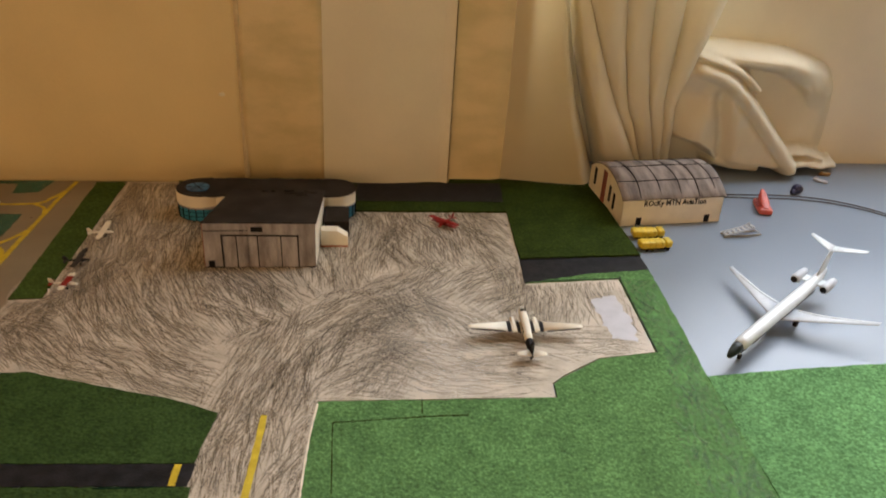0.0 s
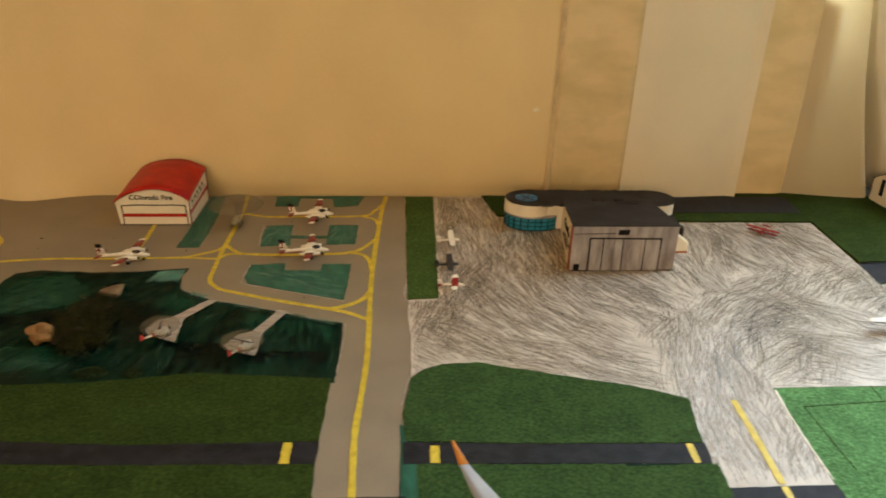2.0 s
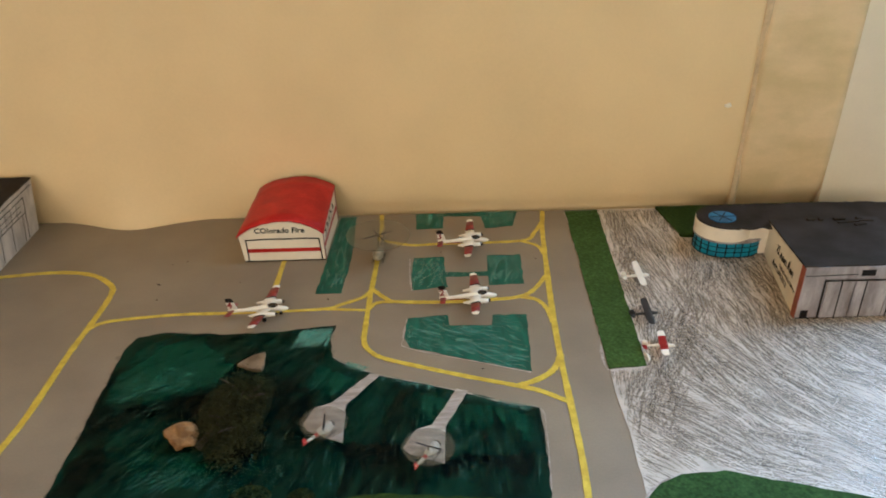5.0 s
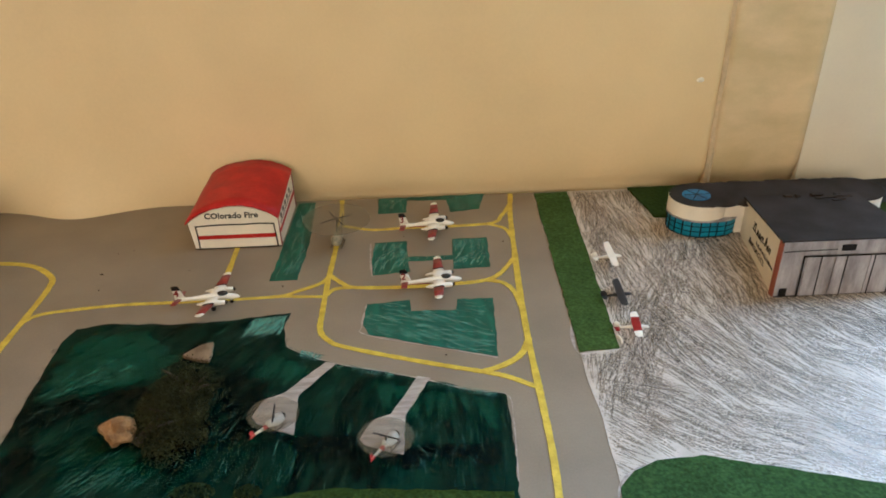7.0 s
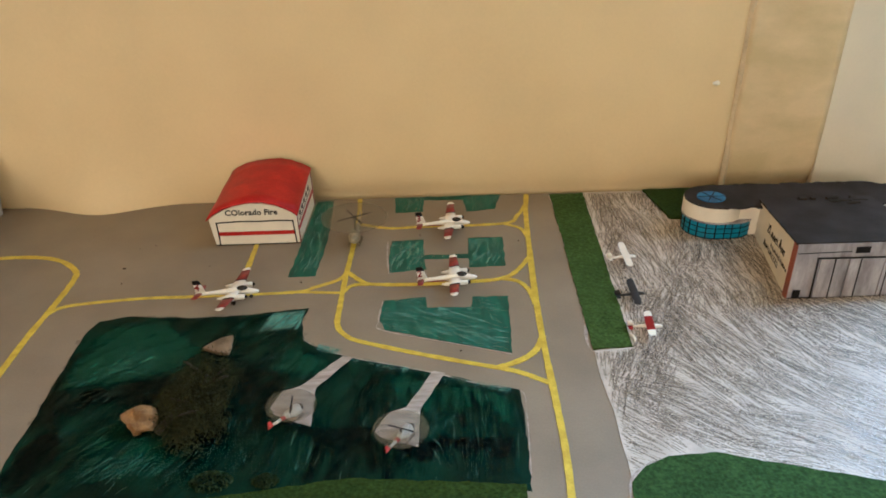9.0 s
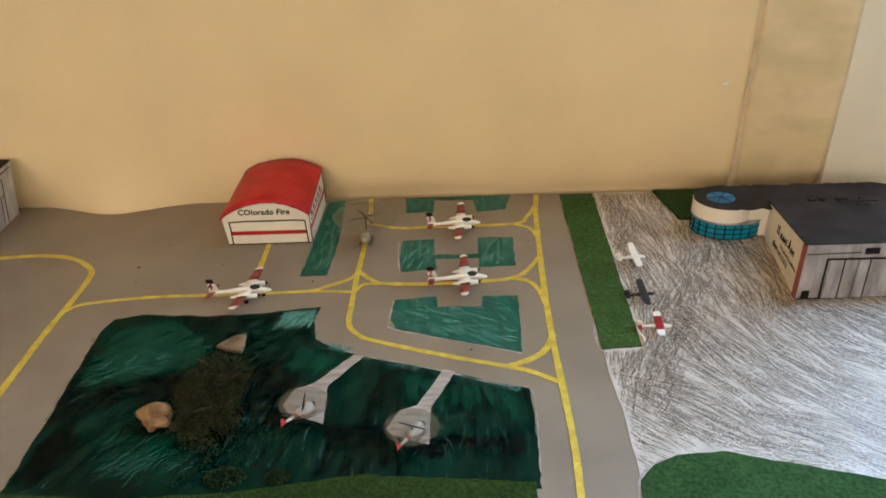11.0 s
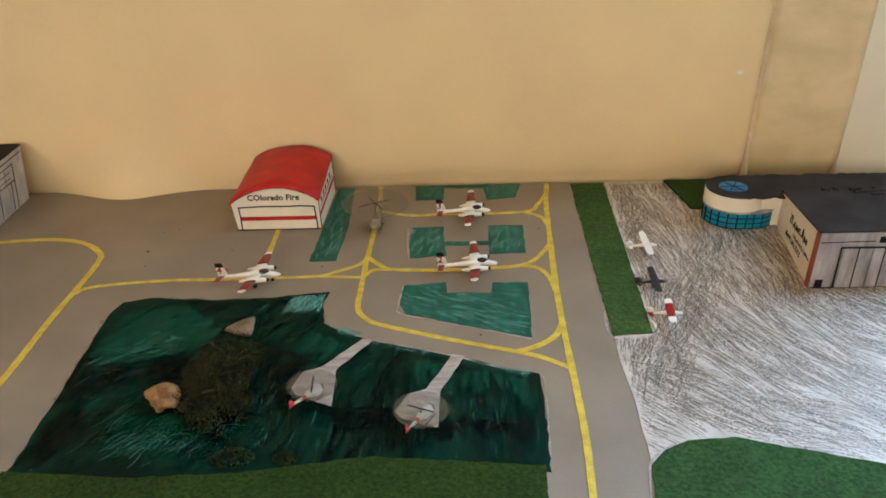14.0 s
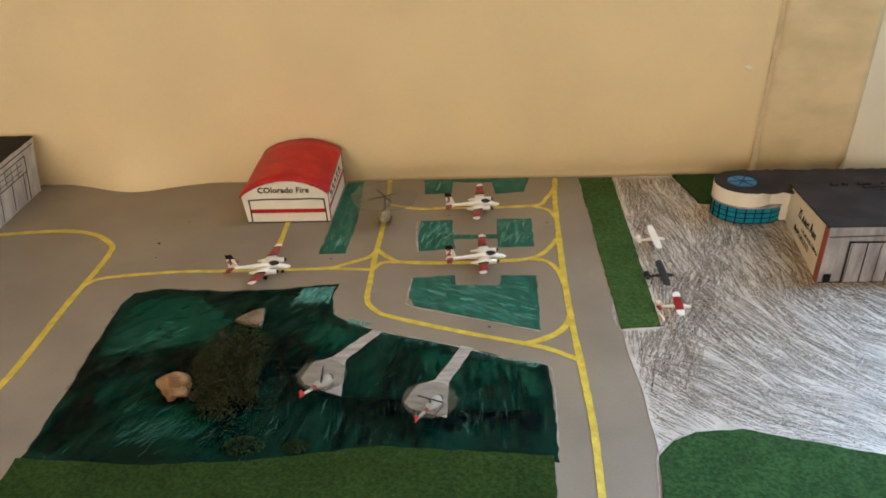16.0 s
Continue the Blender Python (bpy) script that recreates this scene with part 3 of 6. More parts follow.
def billow(u, v):
    """The end of the curtain, bundled up and lying on the table."""
    x, z = 21.0 + 22.0 * u, -0.1 + 15.6 * v

    def ridge(pts, wide, high, power=0.6):
        best = 9e9
        for (x0, z0), (x1, z1) in zip(pts, pts[1:]):
            dx, dz = x1 - x0, z1 - z0
            k = max(0.0, min(1.0, ((x - x0) * dx + (z - z0) * dz) / (dx * dx + dz * dz)))
            best = min(best, math.hypot(x - x0 - k * dx, z - z0 - k * dz))
        return high * max(0.0, 1 - (best / wide) ** 2) ** power
    edge = track(FOLD_EDGE, z)
    foot = track(FOLD_FOOT, -x)
    sheet_out = 3.5 * ease(20.8, 22.6, x) * ease(edge + 0.4, edge - 1.3, x) * ease(foot - 0.2, foot + 0.9, z)
    sheet_out += 0.7 * math.exp(-((x - 24.2) / 1.5) ** 2 - ((z - 4.9) / 1.7) ** 2) - 0.8 * math.exp(-((x - 24.6) / 1.4) ** 2 - ((z - 8.2) / 1.3) ** 2)
    sheet_out -= 1.3 * math.exp(-((x - 27.7 + 0.22 * (z - 3.0)) / 0.75) ** 2) * ease(9.6, 7.4, z)
    out = max(ridge(FOLD_A, 1.25, 4.1), ridge(FOLD_LIP, 0.6, 3.6), sheet_out,
              ridge(FOLD_B, 1.25 + 0.6 * ease(33, 38.5, x), 2.7 - 1.9 * ease(33, 38.8, x) - 0.8 * ease(8.5, 5.5, z) * ease(34, 36, x), 0.9),
              ridge([(27.6, 1.3), (29.6, 0.8), (32.0, 0.5)], 0.9, 2.6, 0.7),
              ridge([(34.9, 0.9), (37.6, 0.9), (41.0, 0.5)], 0.55, 2.9),
              ridge([(35.4, 2.0), (37.6, 1.8), (39.4, 1.2)], 0.5, 2.3))
    out += 0.22 * noise.noise(Vector((x * 0.9, z * 0.55, 7.0))) * min(1.0, out)
    mask = ease(41.2, 38.6, x + 0.25 * max(0, z - 6)) * ease(13.0, 11.0, z + 0.28 * max(0, x - 33)) * ease(22.0, 25.0, x + 0.6 * max(0, z - 9))
    return (x, 77.0 - 1.1 * mask - out - 0.2 * noise.noise(Vector((x * 0.35, z * 0.35, 2.0))) * mask, z)


FOLD_A = spline([(24.0, 10.6), (26.6, 9.7), (28.6, 8.1), (30.6, 6.0), (33.0, 3.3), (35.2, 0.8)], 4)
FOLD_EDGE = [(0.0, 36.0), (0.8, 35.2), (3.3, 33.0), (6.0, 30.6), (8.1, 28.6), (9.7, 26.6), (10.6, 24.0), (16.0, 18.0)]
FOLD_FOOT = [(-36.0, 0.0), (-30.0, 0.5), (-27.5, 0.8), (-26.2, 2.1), (-24.8, 2.9), (-23.0, 3.2), (-21.5, 4.4)]
FOLD_LIP = spline([(23.8, 11.8), (26.7, 11.0), (28.9, 9.8), (30.0, 8.8)], 4)
FOLD_B = spline([(24.4, 11.9), (28.1, 11.5), (33.0, 11.0), (36.2, 9.6), (38.2, 7.6)], 4)
curtain = thing("curtain", at(0, 0, 0), "cream cotton curtain gathered and bundled beside the window", "curtain")
part("side_fold", cloth_grid(bmesh.new(), 40, 50, side_fold), CURTAIN_PALE, curtain, smooth=True)
part("back_panel", cloth_grid(bmesh.new(), 20, 20, lambda u, v: (11.0 + 8 * u, 76.1 + 0.2 * u, -0.1 + 70 * v)), CURTAIN, curtain, smooth=True)
part("pleated_panel", cloth_grid(bmesh.new(), 200, 60, pleats), CURTAIN, curtain, smooth=True)
part("bundled_end", cloth_grid(bmesh.new(), 110, 90, billow), CURTAIN, curtain, "bundled end of the curtain", smooth=True)
part("loose_corner", cloth_grid(bmesh.new(), 30, 16, lambda u, v: (22.6 + 7.4 * u, 75.6 - 1.1 * math.sin(math.pi * min(1.0, 0.15 + 0.85 * v)) * (1 - 0.5 * u) - 0.15 * math.sin(9 * u + 3 * v), 15.9 + 3.2 * u ** 1.4 + (5.5 - 1.5 * u) * v)), CURTAIN, curtain, smooth=True)
for ob in curtain.children:
    mod = ob.modifiers.new("thickness", "SOLIDIFY")
    mod.thickness, mod.offset = 0.0008, 1

# ---- the model airport: boards, sheets and painted lines ----
BOARD = [(-110, 70.5), (-28.2, 70.4), (-29.5, 50.5), (-31.8, 46), (-31.9, 41.5), (-33.0, 38), (-33.25, 35.5), (-33.64, 31.3), (-37.75, 31.45), (-37.9, 20), (-110, 20)]
board = thing("airport_board", at(0, 0, 0), "grey painted board with yellow taxi lines and green patches", "model base")
part("painted_ground", slab(bmesh.new(), ragged(BOARD, 0.7, 0.03, 3), -0.14, 0.0), GREY, board)
FIELD = [(-60.15, 54.2), (-59.7, 55.4), (-58.2, 55.8), (-54.3, 55.4), (-51.7, 55.5), (-47.8, 56.0), (-48.1, 54.6), (-47.8, 52.85), (-47.1, 52.25), (-45.2, 51.1), (-42.8, 50.3), (-40.5, 49.4), (-38.1, 48.3), (-36.5, 47.85), (-36.5, 46.0), (-36.9, 41.0), (-60.8, 41.5), (-60.4, 47), (-60.35, 50)]
part("dark_green_field", slab(bmesh.new(), ragged(FIELD, 0.45, 0.07, 4), 0.0, 0.02), DARKGREEN, board)
FAN = [(-57, 52, 34, 1), (-56, 44, 52, 1), (-52, 54, 48, 1), (-50, 44, 74, 1), (-46, 48, 62, 1), (-43, 45, 82, 1), (-39, 45, 94, 1), (-60, 44, 60, 1)]
scribble("brush_shading", FIELD, 430, FAN, EMERALD, board, (2.0, 6.0), (0.35, 1.1), 0.0203, 31, 6, "emerald brush streaks")
scribble("brush_shading", FIELD, 160, FAN, NIGHTGREEN, board, (1.5, 4.5), (0.2, 0.8), 0.0268, 30, 6, "dark green brush streaks")
for k, (band, count, way) in enumerate((
        ([(-60.3, 53.6), (-59.6, 53.8), (-59.2, 47.5), (-57.6, 42.2), (-60.6, 41.8)], 160, 82),
        ([(-59.6, 48.9), (-57.6, 49.4), (-54.4, 50.0), (-53.6, 49.0), (-56, 47.8), (-59.6, 46.8)], 110, 8),
        ([(-47.6, 45.8), (-44.0, 45.6), (-43.4, 43.6), (-46.5, 43.8)], 60, 5),
        ([(-42.0, 44.6), (-37.4, 44.6), (-37.4, 42.8), (-42.2, 43.0)], 75, 3),
        ([(-54.6, 46.0), (-50.0, 50.5), (-48.4, 50.0), (-49.0, 45.2), (-52.5, 43.6)], 150, 60))):
    scribble("brush_shading", band, count, [(x, y, 0.75 * a + 0.25 * way, w) for x, y, a, w in FAN], NIGHTGREEN, board, (0.8, 2.6), (0.3, 0.9), 0.033, 300 + k, 10, "blackish green brush strokes")
scribble("brush_shading", [(-60.2, 48.9), (-59.9, 53.2), (-58.9, 54.6), (-55.6, 54.9), (-53.4, 52.4), (-54.2, 50.3), (-57.8, 49.5)], 300, [(-57, 52, 36, 1)], EMERALD_LIGHT, board, (1.4, 3.6), (0.2, 0.7), 0.0395, 33, 8, "lighter emerald patch")
scribble("brush_shading", [(-60.0, 49.2), (-59.0, 51.2), (-57.6, 52.6), (-55.2, 52.4), (-55.8, 50.2)], 90, [(-57, 52, 34, 1)], MINT, board, (0.3, 1.4), (0.015, 0.06), 0.046, 35, 8, "pale mint dry brush streaks")
scribble("brush_shading", [(-58.3, 46.0), (-54.5, 45.4), (-51.2, 42.8), (-56, 42.2), (-57.4, 42.6)], 60, [(-57, 44, 48, 1), (-54, 43.5, 58, 1), (-51.5, 43, 68, 1)], EMERALD_LIGHT, board, (1.2, 3.6), (0.1, 0.4), 0.0395, 36, 5, "lighter emerald streaks")
scribble("brush_shading", [(-57.6, 44.2), (-54.5, 44.4), (-52.2, 42.8), (-57, 42.3)], 60, [(-57, 44, 48, 1), (-53, 43, 62, 1)], MINT, board, (0.5, 2.0), (0.012, 0.05), 0.046, 38, 5, "pale mint dry brush streaks")
scribble("brush_shading", [(-43.2, 49.6), (-37.0, 47.6), (-37.2, 45.0), (-43, 46.6)], 90, [(-40, 45, 92, 1)], EMERALD_LIGHT, board, (1.2, 3.2), (0.15, 0.55), 0.0395, 37, 5, "lighter emerald streaks")
scribble("brush_shading", [(-47.4, 51.6), (-45.8, 50.6), (-46.6, 48.4), (-49.2, 50.2), (-49.4, 53.0)], 70, [(-47, 50, 62, 1)], EMERALD_LIGHT, board, (1.0, 2.8), (0.12, 0.5), 0.0395, 39, 6, "lighter emerald streaks")
scribble("brush_shading", [(-49.9, 55.6), (-48.0, 55.8), (-48.2, 53.8), (-50.6, 53.4)], 260, [(-49, 54.5, 66, 1)], MINT, board, (0.7, 2.2), (0.03, 0.16), 0.046, 34, 6, "pale mint dry brush streaks")
for k, strip in enumerate(([(-45.2, 51.0), (-42.0, 50.0), (-42.3, 49.4), (-45.0, 50.5)], [(-40.2, 49.2), (-36.8, 48.0), (-37.0, 47.4), (-40.0, 48.7)], [(-47, 52.4), (-45.6, 51.8), (-46.2, 51.2), (-47.3, 51.8)])):
    scribble("brush_shading", strip, 200, [(strip[0][0], strip[0][1], 70 + 8 * k, 1)], MINT, board, (0.25, 1.1), (0.02, 0.1), 0.046, 45 + k, 8, "pale mint dry brush streaks")
for k, (spread, count) in enumerate(((FIELD, 260), ([(-42.6, 46.5), (-37.0, 46), (-37.0, 42.5), (-43, 42.5)], 40), ([(-50.5, 47), (-46, 44.5), (-46, 42.6), (-54, 42.4)], 60))):
    scribble("brush_shading", spread, count, FAN, MINT, board, (0.2, 1.2), (0.012, 0.04), 0.0525, 400 + k, 8, "fine pale bristle marks")
PATCHES = [
    [(-42.6, 70.3), (-34.75, 70.4), (-35.4, 68.1), (-37.5, 67.8), (-37.6, 69.75), (-40.5, 69.85), (-40.6, 68.0), (-42.6, 67.9)],
    [(-42.9, 63.75), (-40.75, 63.85), (-40.8, 61.75), (-37.9, 61.75), (-37.75, 63.85), (-35.4, 63.9), (-35.65, 60.1), (-38.0, 60.05), (-37.93, 61.2), (-40.8, 61.2), (-40.7, 59.95), (-43.05, 59.7), (-43.1, 61.7)],
    [(-43.45, 56.5), (-40.9, 56.75), (-40.87, 55.6), (-38.3, 55.5), (-38.1, 56.6), (-35.95, 56.55), (-36.45, 50.9), (-39.0, 51.85), (-43.35, 53.5), (-43.65, 54.4)],
    [(-48.3, 70.0), (-47.1, 70.1), (-47.2, 64.3), (-47.7, 59.6), (-49.4, 59.6), (-48.85, 64.7)],
]
for k, pts in enumerate(PATCHES):
    part("green_patch", slab(bmesh.new(), ragged(pts, 0.4, 0.05, 10 + k), 0.0, 0.018), MIDGREEN, board)
    mid = (sum(p[0] for p in pts) / len(pts), sum(p[1] for p in pts) / len(pts))
    scribble("brush_shading", pts, (200, 300, 300, 150)[k], [(*mid, (75, 70, 152, 80)[k], 1)], MINT, board, (0.5, 1.8), (0.03, 0.17), 0.0185, 50 + k, 7, "pale dry brush strokes")
for k, pts in enumerate(([(-31.05, 70.0), (-31.4, 62), (-31.75, 55), (-32.1, 50.85), (-29.8, 50.98)], [(-43.45, 56.5), (-43.72, 54.4), (-43.4, 53.45), (-39.0, 51.8), (-36.5, 50.85)], [(-43.15, 63.7), (-43.2, 61.7), (-43.1, 59.65)], [(-47.9, 52.9), (-47.1, 52.2), (-45.2, 51.1), (-42.8, 50.25), (-40.5, 49.35), (-38.1, 48.25), (-36.45, 47.8), (-36.4, 46.0), (-36.8, 42)])):
    part("pale_edge", ribbon(bmesh.new(), pts, (0.16, 0.07, 0.09, 0.05)[k], 0.0, 0.015 if k == 0 else 0.0215, 70 + k, 6, 0.8), PADPAPER, board, "pale bare edge of the paint")
PADS = [
    [(-45.6, 51.2), (-45.1, 51.0), (-46.85, 48.6), (-46.9, 45.75), (-48.75, 46.7), (-49.0, 47.2), (-48.5, 48.45), (-47.6, 48.85)],
    [(-40.85, 49.6), (-40.2, 49.4), (-41.6, 46.6), (-41.8, 44.05), (-43.5, 44.75), (-43.8, 45.2), (-43.1, 46.5), (-42.3, 46.8)],
]
for k, pts in enumerate(PADS):
    part("helipad", slab(bmesh.new(), ragged(pts, 0.4, 0.04, 20 + k), 0.02, 0.054), PADPAPER, board)
LINES = [
    ([(-76, 62.0), (-70.2, 62.9), (-67, 63.2), (-64.6, 62.7), (-63.0, 61.3), (-62.7, 60.1), (-62.9, 57.4), (-63.3, 54), (-63.7, 48.5), (-64.3, 44.5), (-64.6, 38), (-64.8, 30)], 0.42),
    ([(-75, 44.1), (-69.2, 44.3), (-66.7, 44.4), (-64.8, 45.8)], 0.34),
    ([(-66.5, 44.3), (-65.5, 43.6), (-64.65, 42)], 0.34),
    ([(-63.0, 56.3), (-62.4, 57.0), (-61.1, 57.35), (-57.8, 57.7), (-54.8, 57.7), (-49, 57.8), (-47.6, 58.3), (-46.2, 59.1), (-45.7, 60.0)], 0.3),
    ([(-51.9, 63.9), (-52.1, 60.6), (-52.4, 57.8)], 0.38),
    ([(-49.0, 57.85), (-47.5, 57.7), (-46.0, 57.55)], 0.26),
    ([(-45.2, 70.3), (-45.2, 67), (-45.5, 62.7), (-45.8, 59.3), (-46.0, 56), (-46.05, 54.2), (-45.6, 53.2), (-44.6, 52.45), (-40.9, 50.95), (-37.4, 49.7), (-36.2, 49.2), (-34.9, 48.3)], 0.36),
    ([(-45.0, 66.3), (-43.0, 65.6), (-40.6, 65.7), (-35.1, 65.8), (-33.9, 67.0), (-33.1, 68.6)], 0.33),
    ([(-35.1, 65.8), (-34.0, 65.0), (-33.7, 63.7)], 0.3),
    ([(-45.75, 60.0), (-44.8, 58.8), (-44.1, 58.4), (-41.3, 58.2), (-38.1, 58.3), (-36.15, 58.55), (-35.1, 59.3), (-34.0, 61.0)], 0.36),
    ([(-36.15, 58.55), (-35.1, 58.15), (-34.6, 57.1), (-34.45, 55.6)], 0.34),
    ([(-45.9, 57.6), (-45.3, 58.35), (-44.1, 58.4)], 0.3),
    ([(-37.4, 49.7), (-36.2, 50.2), (-35.2, 51.0), (-34.5, 52.4)], 0.42),
    ([(-32.8, 70.3), (-33.3, 67.1), (-33.65, 63.7), (-34.25, 57.2), (-34.6, 52), (-34.8, 47), (-35.0, 43.2), (-35.4, 39.3), (-35.75, 36), (-35.9, 31.4)], 0.40),
]
for k, (pts, wide) in enumerate(LINES):
    part("yellow_line", ribbon(bmesh.new(), pts, 0.88 * wide, 0.0, 0.0225 + 0.0011 * k, k), YELLOW, board)

APRON = [(-28.5, 70.3), (-23.2, 70.3), (-23.4, 65.7), (-8.2, 64.5), (5.04, 64.4), (4.4, 52.5), (11.8, 53.0), (11.65, 43.75), (7.6, 43.2), (4.9, 41.5), (3.9, 40.65), (3.83, 39.35), (-10.65, 39.5), (-11.0, 36.6), (-11.4, 31.0), (-17.6, 31.1), (-17.2, 38.3), (-19.3, 39.6), (-24, 41.4), (-28.2, 42.8), (-30.4, 42.6), (-32.4, 41.3), (-32.1, 46), (-32.15, 48.6), (-32.0, 50.8), (-29.8, 51)]
apron = thing("apron_sheet", at(0, 0, 0), "white paper apron scribbled over with grey pencil", "paper sheet")
part("paper", slab(bmesh.new(), ragged(APRON, 0.6, 0.03, 5), -0.145, 0.03), PENCIL, apron)
WAYS = [(-27, 64, 92, 1), (-29, 53, 91, 0.9), (-30.8, 47.5, 82, 0.9), (-25, 59, 94, 1), (-22.2, 57, 107, 1), (-19.6, 57, 117, 1), (-25.5, 50, 129, 1), (-26.5, 46.5, 141, 1), (-29.5, 44.3, 143, 0.9), (-19, 49.5, 145, 1), (-15, 50.5, 138, 1), (-22, 43.5, 152, 1), (-18.3, 43, 160, 0.7), (-14, 43.6, 82, 0.9), (-13.5, 35, 86, 1), (-9.8, 48, 42, 0.8), (-11.5, 55, 120, 1), (-6.6, 58, 101, 0.8), (-3, 57, 118, 1), (1.5, 60, 127, 1), (-4, 52, 43, 0.7), (0.6, 51, 42, 0.8), (-2.5, 48, 140, 0.8), (-4, 43.5, 165, 1), (0, 40.6, 176, 1), (3.7, 51, 104, 0.7), (8, 49, 97, 1), (8, 44.5, 172, 0.8), (-7.5, 43, 62, 0.8)]
def shading(x, y):
    """The eastern pad is shaded only lightly, the rest is worked over densely."""
    return 1.0 - 0.62 * max(ease(0.5, 6.0, x - 0.35 * (y - 44)), 0.8 * ease(46, 41, y) * ease(-8, -2, x))


scribble("pencil_shading", APRON, 22000, WAYS, GRAPHITE, apron, (1.0, 4.0), (0.035, 0.115), 0.0305, 7, 7, "grey pencil strokes", 22, 0.02, shading)
scribble("paper_shading", APRON, 2600, WAYS, PAPERGAP, apron, (0.8, 3.2), (0.025, 0.09), 0.0368, 12, 7, "bare paper between the strokes", 22, 0.02)
scribble("pencil_shading", APRON, 700, WAYS, GRAPHITE_DARK, apron, (0.8, 3.0), (0.03, 0.08), 0.0431, 9, 8, "darker pencil strokes", 24, 0.02, lambda x, y: shading(x, y) * (0.35 + 0.65 * ease(-17, -8, x)))
scribble("pencil_shading", [(-12, 41), (-9, 47), (-10, 56), (-3, 63), (4, 61), (4, 53), (7, 51), (4, 45), (-3, 42)], 170, WAYS, GRAPHITE_DARK, apron, (1.5, 4.5), (0.025, 0.06), 0.0494, 10, 8, "darker pencil strokes", 20, 0.025)
scribble("pencil_shading", [(-14.6, 39), (-11.3, 39), (-9.2, 43.5), (-4.2, 49.8), (-5.6, 51.4), (-9.6, 47.8), (-13.2, 43)], 300, [(-13, 40, 80, 1), (-10.5, 45, 58, 1), (-6, 50, 42, 1)], GRAPHITE_DARK, apron, (1.5, 4.0), (0.035, 0.09), 0.0557, 8, 7, "darker rubbed pencil track", 12, 0.03)
part("pale_patch", slab(bmesh.new(), ragged([(8.9, 50.2), (10.9, 50.7), (11.1, 46.6), (10.8, 44.9), (9.1, 45.3)], 0.4, 0.2, 6), 0.03, 0.052), PALEPAPER, apron, "pale bare patch")
part("yellow_line", ribbon(bmesh.new(), [(-13.65, 38.3), (-13.85, 35), (-14.15, 31.2)], 0.4, 0.03, 0.068, 31), YELLOW, apron)

FELTS = [
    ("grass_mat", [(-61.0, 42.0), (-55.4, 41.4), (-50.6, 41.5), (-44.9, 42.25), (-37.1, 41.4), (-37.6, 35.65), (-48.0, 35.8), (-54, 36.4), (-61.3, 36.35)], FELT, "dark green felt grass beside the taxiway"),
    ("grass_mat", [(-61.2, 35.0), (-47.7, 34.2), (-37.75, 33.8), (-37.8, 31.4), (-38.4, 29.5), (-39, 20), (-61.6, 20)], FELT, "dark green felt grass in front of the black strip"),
    ("grass_mat", [(-33.1, 37.8), (-32.45, 41.2), (-31.6, 42.1), (-30.4, 42.65), (-28.2, 42.8), (-24, 41.4), (-19.3, 40.0), (-16.3, 38.6), (-17.0, 34.6), (-25.5, 34.9), (-33.0, 35.4)], FELT_MID_SHEEN, "green felt grass rounded towards the apron"),
    ("grass_mat", [(-32.6, 33.6), (-16.9, 32.85), (-17.0, 30.6), (-18.1, 28.9), (-18.6, 20), (-33, 20)], FELT_MID_SHEEN, "green felt grass in front of the black strip"),
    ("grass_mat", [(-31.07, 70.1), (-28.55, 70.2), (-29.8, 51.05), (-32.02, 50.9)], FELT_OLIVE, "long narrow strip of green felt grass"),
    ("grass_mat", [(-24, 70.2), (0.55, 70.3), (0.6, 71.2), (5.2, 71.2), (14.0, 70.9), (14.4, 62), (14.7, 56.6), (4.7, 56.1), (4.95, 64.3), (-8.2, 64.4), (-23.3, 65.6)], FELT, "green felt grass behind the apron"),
    ("grass_mat", [(4.5, 52.6), (10, 53.9), (14.7, 54.4), (14.5, 47.3), (14.2, 41), (14.0, 20), (-11.5, 20), (-11.35, 31), (-10.95, 36.6), (-10.6, 39.4), (3.9, 39.25), (4.0, 40.6), (5.0, 41.4), (7.65, 43.1), (11.75, 43.7), (11.9, 53.1)], FELT_LIGHT_LIT, "bright green felt grass in front of the apron"),
    ("grass_mat", [(14.2, 41), (20.2, 41.55), (27.1, 41.95), (60, 43), (60, 20), (14.02, 20)], FELT_PALE_LIT, "bright green felt grass beside the pale table"),
]
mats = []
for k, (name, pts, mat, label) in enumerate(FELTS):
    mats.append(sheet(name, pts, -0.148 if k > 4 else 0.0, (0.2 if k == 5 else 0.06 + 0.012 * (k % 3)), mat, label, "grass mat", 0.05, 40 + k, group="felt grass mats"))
for k, pts in enumerate(([(-9.7, 32), (-9.7, 34), (-9.72, 36), (-9.7, 37.5), (-8, 37.6), (-6.4, 37.7), (-4.6, 37.8), (-3.0, 37.85), (-1.75, 37.85)], [(-4.4, 39.4), (-4.5, 38.1)])):
    part("joint", ribbon(bmesh.new(), pts, 0.075, 0.06, 0.078, 60 + k, 1, 0.6), FELT, mats[6], "dark cut joint")
part("joint", ribbon(bmesh.new(), [(-21.8, 33.0), (-20, 32.95), (-18.8, 32.95)], 0.09, 0.06, 0.078, 63), DARKGREEN, mats[3], "dark cut joint")
# paler towards the seam: window sheen painted over the faded nap
scribble("faded_band", [(12.1, 53), (14.5, 53), (14.3, 47), (14.0, 41), (13.9, 25), (9.0, 25), (10.2, 36), (12.1, 43)], 1500, [(13, 50, 88, 1), (12, 35, 84, 1)], FADED_SHEEN, mats[6], (0.4, 1.6), (0.1, 0.4), 0.064, 71, 25, "faded worn band along the seam, window sheen painted in", keep=lambda x, y: ease(8.5, 13.5, x))
